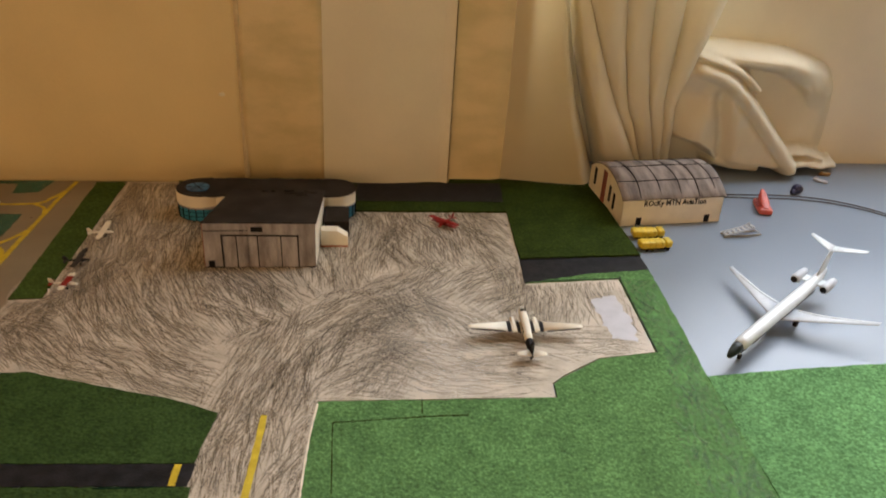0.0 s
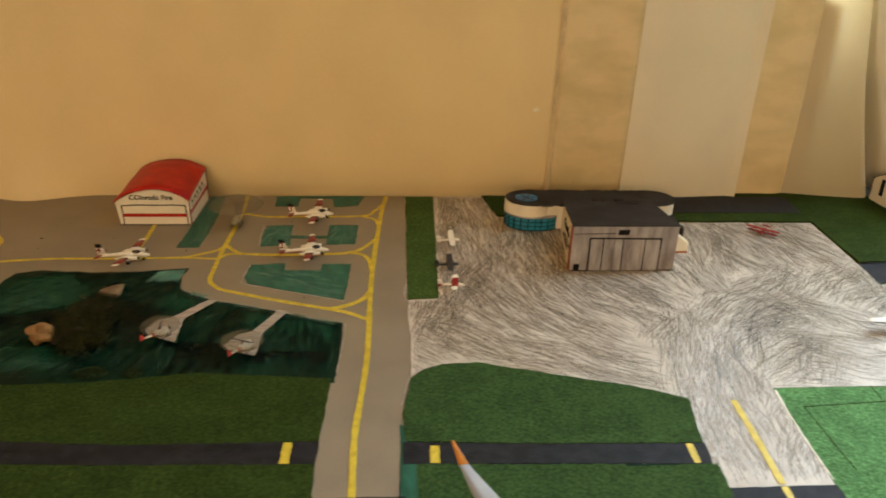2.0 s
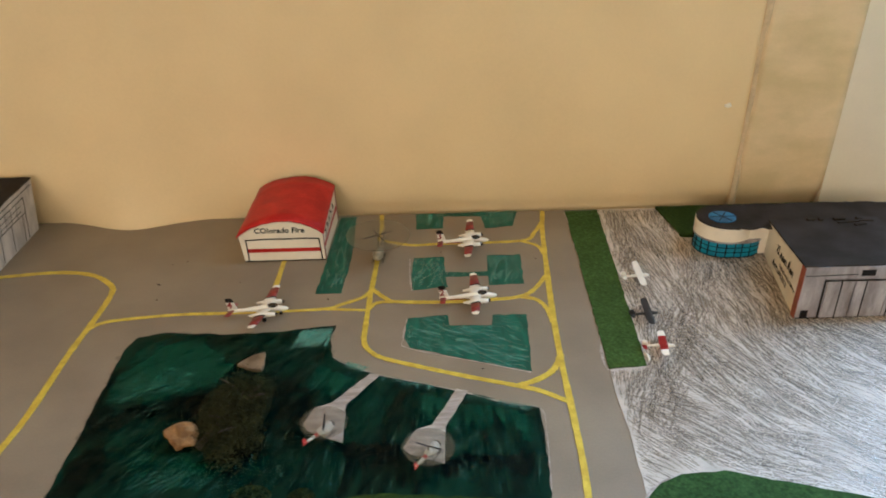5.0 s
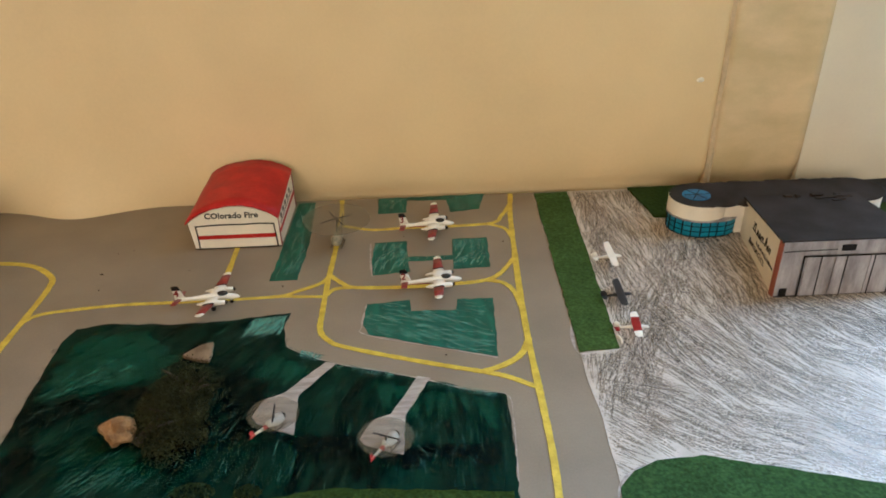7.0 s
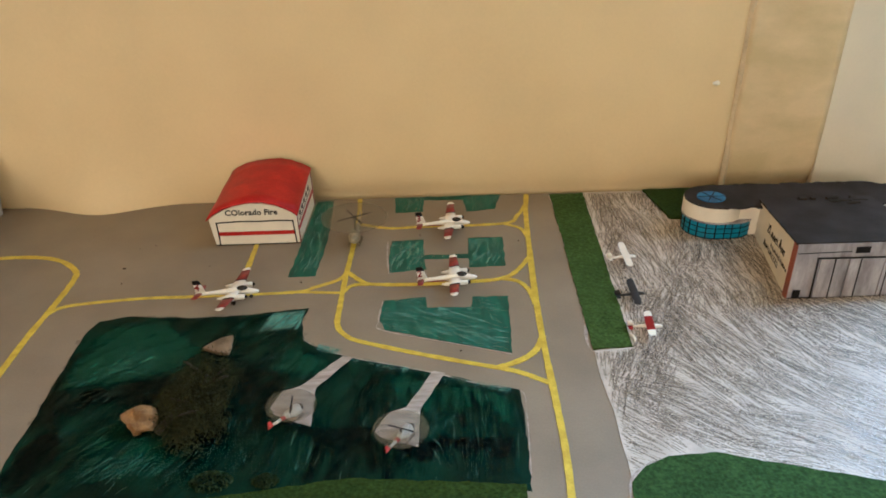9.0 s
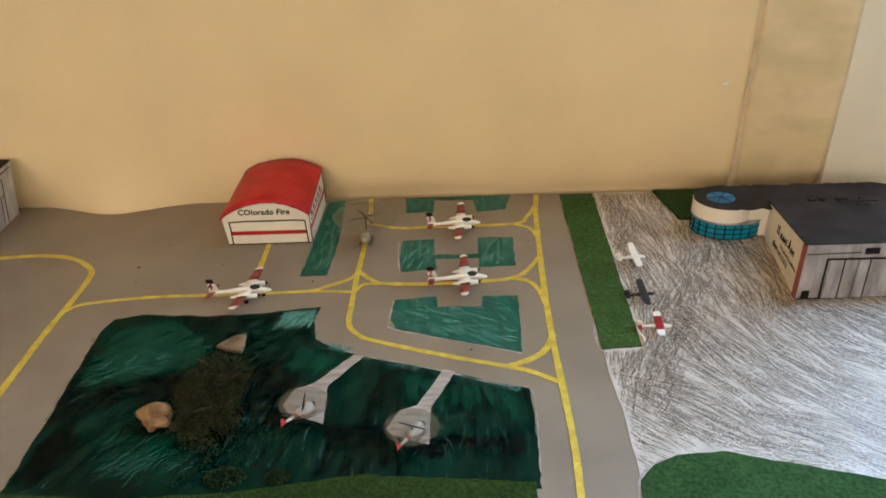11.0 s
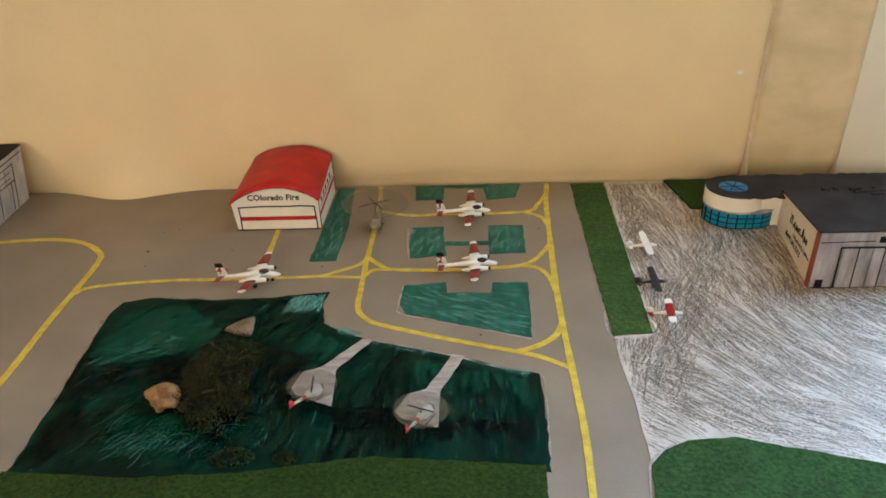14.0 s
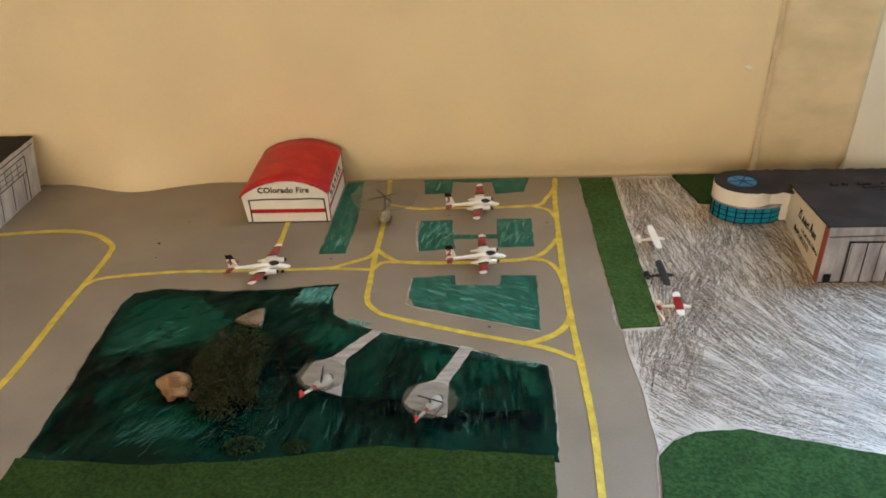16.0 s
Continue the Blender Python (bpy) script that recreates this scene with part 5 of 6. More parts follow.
def corner_building():
    t = thing("corner_building", at(0, 0), "card building with an orange front and black-edged roof", "model building")
    X, Y0, Y1, H = -71.25, 55.2, 69.6, 4.15
    part("front_wall", box(bmesh.new(), X - 13, X - 0.5, Y0, Y0 + 0.12, 0, H), ORANGE, t, "orange painted front")
    def on(y, f, out=0.0):
        return (X + 0.5 + 0.4 * f + out - 1.0 * (Y1 - y) / (Y1 - Y0), y, H * f)

    side = part("side_wall", quad_panel(bmesh.new(), on(Y0 + 0.02, 0), on(Y1, 0), on(Y1, 1), on(Y0 + 0.02, 1), 0.12), PALECARD, t, "pale lightly shaded side with drawn doors")

    def drawn(name, y0, y1, f0, f1):
        part(name, quad_panel(bmesh.new(), on(y0, f0, 0.02), on(y1, f0, 0.02), on(y1, f1, 0.02), on(y0, f1, 0.02), 0.02), INK, side)
    for k in range(8):
        drawn("panel_joint", Y0 + 1.2 + 1.6 * k, Y0 + 1.245 + 1.6 * k, 0.03, 0.52)
    for y in (Y0 + 0.8, Y1 - 1.5):
        drawn("door_outline", y, y + 0.07, 0.02, 0.8)
    for f in (0.52, 0.8):
        drawn("door_outline", Y0 + 0.8, Y1 - 1.45, f, f + 0.014)
    for f in (0.6, 0.7):
        drawn("window_line", Y0 + 1.2, Y1 - 2.0, f, f + 0.008)
    for k in range(14):
        drawn("window_line", Y0 + 1.4 + 0.8 * k, Y0 + 1.43 + 0.8 * k, 0.54, 0.78)
    drawn("eave_line", Y0 + 0.2, Y1 - 0.2, 0.9, 0.915)
    part("back_wall", box(bmesh.new(), X - 13, X + 0.5, Y1 - 0.12, Y1, 0, H), CARD, t)
    part("far_wall", box(bmesh.new(), X - 13.1, X - 12.98, Y0, Y1, 0, H), CARD, t)
    part("roof", slab(bmesh.new(), ragged([(X - 13.1, Y0 - 0.03), (X - 0.07, Y0 - 0.03), (X + 0.93, Y1), (X - 13.1, Y1)], 0.6, 0.04, 9), H, H + 0.1), ROOFBLACK, t)
    part("blue_panel", slab(bmesh.new(), ragged([(X - 12, 56.6), (X - 2.9, 56.6), (X - 2.1, 66.6), (X - 12, 66.6)], 0.6, 0.06, 12), H + 0.1, H + 0.13), SKYBLUE, t, "light blue roof panel")
    return t


corner_building()
pot = thing("small_pot", at(-73.9, 53.3), "small dark red round pot beside the building", "pot")
part("body", lump(bmesh.new(), 0, 0, 0.42, 0.6, 0.6, 0.42, 2, 0.1), BRICKRED, pot, smooth=True)


# ---- aircraft ----
def fire_plane(x, y, heading, number, skew, wide):
    """A twin-engined water bomber."""
    t = thing("fire_plane", at(x, y, 0.03, heading), "white and dark red twin-engined model tanker numbered " + number, "model plane", "fire planes")
    bm = bmesh.new()
    loft(bm, [(1.85, 0, 0.42, 0.05, 0.05), (1.7, 0, 0.43, 0.13, 0.12), (1.4, 0, 0.46, 0.18, 0.18), (0.95, 0, 0.52, 0.22, 0.24), (0.3, 0, 0.54, 0.2, 0.23), (-0.3, 0, 0.52, 0.145, 0.17), (-0.9, 0, 0.5, 0.1, 0.12), (-1.5, 0, 0.5, 0.1, 0.13), (-1.85, 0, 0.5, 0.06, 0.08)])
    body = part("fuselage", bm, WHITE, t, smooth=True)
    part("cockpit", lump(bmesh.new(), 0.88, 0, 0.71, 0.33, 0.215, 0.15, 3, 0.05), GLASS, body, smooth=True)
    if number != "4":
        part("stripe", wing(bmesh.new(), [(-0.05, -0.13, 0.40, 1.2, 0.1), (-0.05, 0.13, 0.40, 1.2, 0.1)]), MAROON, body, "dark red stripe")

    def span(stations, s):
        return wing(bmesh.new(), [(lead + (0.22 if lead > 0 else 0) + skew * s * w, wide * s * w, z, chord, thick) for lead, w, z, chord, thick in stations])
    for s in (-1, 1):
        part("inner_wing", span([(0.62, 0.1, 0.58, 0.76, 0.15), (0.545, 1.2, 0.637, 0.645, 0.13)], s), WHITE, t, smooth=True)
        part("red_wing_panel", span([(0.545, 1.2, 0.637, 0.645, 0.135), (0.425, 2.42, 0.70, 0.49, 0.112)], s), MAROON, t, "dark red band", smooth=True)
        part("black_band", span([(0.56, 1.14, 0.635, 0.67, 0.16), (0.55, 1.26, 0.64, 0.66, 0.155)], s), INK, t, smooth=True)
        part("wing_tip", span([(0.425, 2.42, 0.70, 0.49, 0.112), (0.38, 2.65, 0.72, 0.43, 0.09), (0.3, 2.76, 0.725, 0.26, 0.06)], s), WHITE, t, smooth=True)
        e, o = s * 0.68, 0.2 + skew * s * 0.75
        eng = part("engine", loft(bmesh.new(), [(1.08 + o, e, 0.52, 0.09, 0.09), (1.02 + o, e, 0.52, 0.14, 0.15), (0.4 + o, e, 0.52, 0.15, 0.17), (-0.2 + o, e, 0.5, 0.11, 0.13), (-0.55 + o, e, 0.5, 0.04, 0.05)]), WHITE, t, smooth=True)
        part("spinner", loft(bmesh.new(), [(1.06 + o, e, 0.52, 0.11, 0.11), (1.15 + o, e, 0.52, 0.09, 0.09), (1.2 + o, e, 0.52, 0.03, 0.03)], 10), INK, eng, smooth=True)
        part("tailplane", span([(-1.4, 0.06, 0.55, 0.42, 0.08), (-1.48, 0.88, 0.6, 0.34, 0.06)], s), MAROON, t, "dark red tailplane", smooth=True)
        part("wheel", disc(bmesh.new(), 0.35 + o, e, 0.13, 0.13, 0.1, 12, 90), INK, t)
        part("wheel_leg", box(bmesh.new(), 0.32 + o, 0.38 + o, e - 0.03, e + 0.03, 0.1, 0.45), SILVER, t)
    part("nose_wheel", disc(bmesh.new(), 1.35, 0, 0.1, 0.1, 0.08, 12, 90), INK, t)
    part("nose_leg", box(bmesh.new(), 1.32, 1.38, -0.02, 0.02, 0.08, 0.35), SILVER, t)
    fin = part("tail_fin", wing(bmesh.new(), [(-1.2, 0, 0.55, 0.62, 0.1), (-1.5, 0, 1.3, 0.42, 0.07)], True), WHITE, t, smooth=True)
    part("fin_top", wing(bmesh.new(), [(-1.42, 0, 1.14, 0.48, 0.092), (-1.55, 0, 1.42, 0.4, 0.07)], True), INK, fin)
    lettering("number", number, 0.62, Matrix.Translation((-1.86, -0.06, 0.76)) @ pose(0, 0, 0, 90, 0, 0), MAROON, fin, 0.012)
    return t


fire_plane(-39.32, 65.17, 4, "3", 0.17, 0.96)
fire_plane(-39.52, 58.0, 5, "2", 0.12, 0.85)
fire_plane(-52.7, 57.27, 4, "4", 0.24, 0.83)


def dakota():
    """The white propeller airliner with black stripes, nose away from the viewer."""
    t = thing("propeller_plane", at(3.05, 45.15, 0.04, 88.5) @ Matrix.Diagonal((0.9, 0.9, 0.9, 1)), "white model propeller airliner with black stripes on the apron", "model plane")
    bm = bmesh.new()
    loft(bm, [(2.95, 0, 1.02, 0.06, 0.06), (2.8, 0, 1.02, 0.22, 0.22), (2.4, 0, 1.05, 0.31, 0.31), (1.7, 0, 1.05, 0.35, 0.38), (0.6, 0, 0.98, 0.35, 0.38), (-0.6, 0, 0.86, 0.32, 0.34), (-1.1, 0, 0.78, 0.305, 0.325)])
    body = part("fuselage", bm, WHITE, t, smooth=True)
    part("rear_fuselage", loft(bmesh.new(), [(-1.1, 0, 0.78, 0.305, 0.325), (-1.5, 0, 0.72, 0.28, 0.3), (-2.3, 0, 0.6, 0.14, 0.17), (-2.75, 0, 0.58, 0.05, 0.08)]), INK, t, "black rear fuselage", smooth=True)
    part("cockpit", loft(bmesh.new(), [(2.5, 0, 1.28, 0.1, 0.05), (2.3, 0, 1.33, 0.24, 0.1), (2.05, 0, 1.38, 0.26, 0.12)]), GLASS, body)
    for k in range(6):
        part("cabin_window", box(bmesh.new(), 1.5 - 0.36 * k, 1.66 - 0.36 * k, -0.36, 0.36, 1.1 - 0.025 * k, 1.2 - 0.025 * k), INK, body)
    for s in (-1, 1):
        part("inner_wing", wing(bmesh.new(), [(1.55, s * 0.3, 0.75, 1.4, 0.18), (1.5, s * 1.25, 0.78, 1.25, 0.15)]), WHITE, t, smooth=True)
        part("outer_wing", wing(bmesh.new(), [(1.5, s * 1.25, 0.78, 1.25, 0.15), (0.95, s * 3.9, 0.93, 0.6, 0.09), (0.75, s * 4.33, 0.96, 0.32, 0.06)]), WHITE, t, smooth=True)
        for y0, y1 in ((0.40, 0.66), (1.08, 1.38)):
            k0, k1 = (y0 - 0.3) / 0.95, (y1 - 0.3) / 0.95
            part("black_stripe", wing(bmesh.new(), [(1.57 - 0.06 * k0, s * y0, 0.752 + 0.03 * k0, 1.52 - 0.16 * k0, 0.24), (1.57 - 0.06 * k1, s * y1, 0.752 + 0.03 * k1, 1.52 - 0.16 * k1, 0.23)]), INK, t)
        # black strip that paints the shadow under the wing's rear edge
        part("trailing_edge", wing(bmesh.new(), [(0.26, s * 1.6, 0.79, 0.16, 0.1), (0.36, s * 4.15, 0.945, 0.12, 0.08)]), INK, t)
        eng = part("engine", loft(bmesh.new(), [(2.0, s * 0.87, 0.76, 0.12, 0.12), (1.9, s * 0.87, 0.76, 0.17, 0.17), (1.4, s * 0.87, 0.76, 0.17, 0.17), (0.7, s * 0.87, 0.76, 0.1, 0.11), (0.2, s * 0.87, 0.74, 0.03, 0.04)]), WHITE, t, smooth=True)
        part("spinner", loft(bmesh.new(), [(1.96, s * 0.87, 0.76, 0.08, 0.08), (2.1, s * 0.87, 0.76, 0.03, 0.03)], 8), SILVER, eng)
        part("wheel", disc(bmesh.new(), 1.5, s * 0.87, 0.22, 0.24, 0.14, 14, 90), INK, t)
        part("strut", box(bmesh.new(), 1.45, 1.55, s * 0.87 - 0.04, s * 0.87 + 0.04, 0.2, 0.7), SILVER, t)
        part("tailplane", wing(bmesh.new(), [(-1.9, s * 0.05, 0.66, 0.85, 0.1), (-2.2, s * 0.9, 0.68, 0.5, 0.07), (-2.35, s * 1.12, 0.68, 0.25, 0.04)]), WHITE, t, smooth=True)
    part("tail_fin", wing(bmesh.new(), [(-1.5, 0, 0.7, 1.2, 0.12), (-2.2, 0, 1.55, 0.65, 0.08), (-2.4, 0, 1.72, 0.35, 0.05)], True), INK, t, "black tail fin", smooth=True)
    part("tail_wheel", disc(bmesh.new(), -2.3, 0, 0.16, 0.12, 0.08, 10, 90), INK, t)
    part("tail_strut", box(bmesh.new(), -2.33, -2.27, -0.03, 0.03, 0.15, 0.6), SILVER, t)
    return t


dakota()


def jet():
    """The glossy white rear-engined airliner."""
    t = thing("jet_airliner", at(21.55, 46.6, -0.13, 219.7, 2.3), "glossy white rear-engined model jet airliner with a dark nose", "model plane")
    Z = 1.32
    body = part("fuselage", loft(bmesh.new(), [(6.25, 0, Z - 0.03, 0.39, 0.42), (5.6, 0, Z, 0.455, 0.49), (2.0, 0, Z, 0.475, 0.51), (-3.0, 0, Z, 0.475, 0.51), (-5.4, 0, Z + 0.1, 0.42, 0.45), (-6.9, 0, Z + 0.28, 0.32, 0.34), (-8.0, 0, Z + 0.42, 0.1, 0.14)], 20), WHITECOOL, t, smooth=True)
    part("nose", loft(bmesh.new(), [(7.5, 0, Z - 0.24, 0.08, 0.08), (7.38, 0, Z - 0.22, 0.18, 0.18), (7.05, 0, Z - 0.14, 0.28, 0.29), (6.65, 0, Z - 0.07, 0.345, 0.36), (6.25, 0, Z - 0.03, 0.39, 0.42)], 20), NOSEBLACK, t, "greenish black nose", smooth=True)
    part("chin", loft(bmesh.new(), [(6.3, 0, Z - 0.16, 0.385, 0.30), (5.7, 0, Z - 0.24, 0.40, 0.26), (5.1, 0, Z - 0.36, 0.2, 0.14)], 20), NOSEBLACK, body, "greenish black underside of the nose", smooth=True)
    for s in (-1, 1):
        part("cheat_line", box(bmesh.new(), -5.0, 5.0, s * 0.452 - 0.03, s * 0.452 + 0.03, Z - 0.2, Z - 0.08, 0.01), NOSEBLACK, body, "dark line along the windows")
        w = part("wing", wing(bmesh.new(), [(0.5, s * 0.35, Z - 0.33, 2.2, 0.26), (-0.85, s * 2.2, Z - 0.25, 1.3, 0.17), (-3.45, s * 5.6, Z - 0.05, 0.5, 0.08)]), SILVER, t, smooth=True)
        part("flap", wing(bmesh.new(), [(-1.45, s * 0.8, Z - 0.25, 0.26, 0.1), (-1.95, s * 2.4, Z - 0.18, 0.22, 0.08), (-3.1, s * 4.6, Z - 0.06, 0.18, 0.06)]), WHITECOOL, w)
        part("pylon", box(bmesh.new(), -6.3, -5.3, min(s * 0.4, s * 0.85), max(s * 0.4, s * 0.85), Z + 0.22, Z + 0.32), WHITECOOL, t)
        eng = part("engine", loft(bmesh.new(), [(-4.8, s * 1.1, Z + 0.3, 0.27, 0.27), (-4.95, s * 1.1, Z + 0.3, 0.34, 0.34), (-6.0, s * 1.1, Z + 0.3, 0.34, 0.34), (-6.8, s * 1.1, Z + 0.3, 0.26, 0.26)], 18), SILVER, t, smooth=True)
        part("intake", disc(bmesh.new(), -4.8, s * 1.1, Z + 0.3, 0.25, 0.06, 18, 0, 90), INK, eng)
        part("exhaust", disc(bmesh.new(), -6.8, s * 1.1, Z + 0.3, 0.2, 0.06, 18, 0, 90), INK, eng)
        part("tailplane", wing(bmesh.new(), [(-7.7, s * 0.02, Z + 2.1, 1.15, 0.12), (-9.35, s * 2.15, Z + 2.12, 0.5, 0.06)]), WHITECOOL, t, smooth=True)
        part("main_wheel", disc(bmesh.new(), -1.2, s * 0.9, 0.26, 0.26, 0.25, 14, 90), INK, t)
        part("main_leg", box(bmesh.new(), -1.26, -1.14, s * 0.9 - 0.05, s * 0.9 + 0.05, 0.2, Z - 0.3), SILVER, t)
    part("tail_fin", wing(bmesh.new(), [(-5.9, 0, Z + 0.4, 2.0, 0.2), (-7.6, 0, Z + 2.1, 1.3, 0.12)], True), WHITECOOL, t, smooth=True)
    part("nose_wheel", disc(bmesh.new(), 5.6, 0, 0.2, 0.2, 0.18, 12, 90), INK, t)
    part("nose_leg", box(bmesh.new(), 5.55, 5.65, -0.04, 0.04, 0.2, Z - 0.45), SILVER, t)
    return t


jet()


def light_plane(x, y, heading, mat, wing_mat, tip_mat, label, span=2.9, length=2.1, skew=0.0):
    """A small high-wing plane."""
    t = thing("light_plane", at(x, y, 0.04, heading), label, "model plane", "light planes")
    L = length / 2
    part("fuselage", loft(bmesh.new(), [(L, 0, 0.3, 0.06, 0.06), (L * 0.85, 0, 0.32, 0.1, 0.1), (L * 0.3, 0, 0.36, 0.12, 0.15), (-L * 0.3, 0, 0.34, 0.065, 0.085), (-L, 0, 0.32, 0.04, 0.05)], 10), mat, t, smooth=True)
    for s in (-1, 1):
        part("wing", wing(bmesh.new(), [(L * 0.5, 0, 0.5, 0.5, 0.09), (L * 0.48 + 0.55 * s * skew, s * span * 0.28, 0.52, 0.47, 0.08)]), wing_mat, t)
        part("wing_tip", wing(bmesh.new(), [(L * 0.48 + 0.55 * s * skew, s * span * 0.28, 0.52, 0.47, 0.08), (L * 0.45 + 0.9 * s * skew, s * span * 0.45, 0.53, 0.42, 0.06), (L * 0.4 + s * skew, s * span * 0.5, 0.53, 0.24, 0.04)]), tip_mat, t)
        part("tailplane", wing(bmesh.new(), [(-L * 0.75, 0, 0.36, 0.3, 0.05), (-L * 0.8, s * 0.4, 0.37, 0.22, 0.04)]), wing_mat, t, smooth=True)
        part("wheel", disc(bmesh.new(), L * 0.3, s * 0.25, 0.09, 0.09, 0.06, 10, 90), INK, t)
    part("tail_fin", wing(bmesh.new(), [(-L * 0.65, 0, 0.36, 0.4, 0.06), (-L * 0.85, 0, 0.72, 0.25, 0.04)], True), mat, t, smooth=True)
    return t


light_plane(-28.15, 60.08, 5.4, WHITE, WHITE, WHITE, "small white high-wing model plane beside the felt strip", 3.0, 1.85, 0.2)
light_plane(-28.74, 55.7, 5.4, GREYPLANE, GREYPLANE, GREYPLANE, "small dark grey model plane beside the felt strip", 2.8, 1.75, 0.22)
light_plane(-28.75, 52.45, -3, WHITE, DARKRED, WHITE, "small white model plane with red wings", 2.35, 1.9, 0.1)
biplane = light_plane(-0.62, 62.0, 230, DARKRED, DARKRED, DARKRED, "small red model biplane on the apron", 2.9, 2.2)
for s in (-1, 1):
    part("lower_wing", wing(bmesh.new(), [(0.5, 0, 0.2, 0.45, 0.08), (0.46, s * 1.2, 0.24, 0.4, 0.06)]), DARKRED, biplane, smooth=True)
    part("strut", tube(bmesh.new(), [(0.35, s * 0.87, 0.22), (0.4, s * 0.87, 0.53)], 0.025, 5, 2), INK, biplane)


def helicopter(x, y, z, heading, mat, accent, label, size=1.0, blades=2, disc_radius=1.75, blade_angle=20, hub=0.1, mast=1.08, glass=GLASS, metal=INK):
    t = thing("helicopter", at(x, y, z, heading), label, "model helicopter", "helicopters")
    k = size
    part("cabin", lump(bmesh.new(), 0.35 * k, 0, 0.45 * k, 0.62 * k, 0.34 * k, 0.36 * k, 4, 0.08), mat, t, smooth=True)
    part("engine_cover", lump(bmesh.new(), -0.25 * k, 0, 0.58 * k, 0.38 * k, 0.24 * k, 0.24 * k, 5, 0.1), mat, t, smooth=True)
    part("tail_boom", loft(bmesh.new(), [(-0.3 * k, 0, 0.52 * k, 0.15 * k, 0.15 * k), (-1.1 * k, 0, 0.58 * k, 0.09 * k, 0.09 * k), (-1.75 * k, 0, 0.64 * k, 0.05 * k, 0.06 * k)], 10), mat, t, smooth=True)
    part("boom_band", loft(bmesh.new(), [(-0.55 * k, 0, 0.54 * k, 0.15 * k, 0.15 * k), (-0.85 * k, 0, 0.56 * k, 0.125 * k, 0.125 * k)], 10), accent, t, smooth=True)
    part("tail_fin", wing(bmesh.new(), [(-1.45 * k, 0, 0.6 * k, 0.36 * k, 0.07 * k), (-1.65 * k, 0, 1.02 * k, 0.25 * k, 0.05 * k)], True), accent, t)
    part("tail_rotor", box(bmesh.new(), -1.95 * k, -1.55 * k, -0.12 * k, -0.06 * k, 0.6 * k, 0.74 * k, 0.02), accent, t)
    part("windscreen", lump(bmesh.new(), 0.7 * k, 0, 0.5 * k, 0.26 * k, 0.28 * k, 0.22 * k, 6, 0.05), glass, t, smooth=True)
    for s in (-1, 1):
        part("skid", tube(bmesh.new(), [(0.75 * k, s * 0.32 * k, 0.1 * k), (0.6 * k, s * 0.32 * k, 0.035), (-0.4 * k, s * 0.32 * k, 0.035)], 0.03 * k, 6, 4), metal, t)
        for xx in (0.45 * k, -0.15 * k):
            part("skid_strut", tube(bmesh.new(), [(xx, s * 0.32 * k, 0.035), (xx, s * 0.22 * k, 0.28 * k)], 0.025 * k, 5, 2), metal, t)
    part("mast", disc(bmesh.new(), hub * k, 0, (0.7 + mast) * k / 2, 0.05 * k, (mast - 0.7) * k + 0.04, 8), metal, t)
    top = mast * k
    rotor = part("rotor_disc", disc(bmesh.new(), hub * k, 0, top, disc_radius, 0.02, 40), CLEAR, t, "clear plastic rotor disc")
    for b in range(blades):
        bm = bmesh.new()
        box(bm, 0.04, disc_radius * (0.52 if blades > 2 else 0.5), -0.04, 0.04, 0.012, 0.03)
        bmesh.ops.transform(bm, matrix=pose(hub * k, 0, top, 0, 0, blade_angle + 360 * b / blades), verts=bm.verts)
        part("blade", bm, INK, rotor)
    return t


helicopter(-47.85, 46.3, 0.054, 50, WHITE, SCARLET, "small white and red model helicopter on a helipad", 0.78, 2, 1.22, 40)
helicopter(-42.45, 44.5, 0.054, 56, WHITE, SCARLET, "small white and red model helicopter near the grass", 0.8, 2, 1.3, 100, -0.25)
helicopter(-45.3, 64.0, 0.03, 262, OLIVE, OLIVE, "olive model helicopter with a clear rotor disc", 1.15, 4, 2.2, 35, 0.1, 1.6, OLIVE, OLIVEDARK)

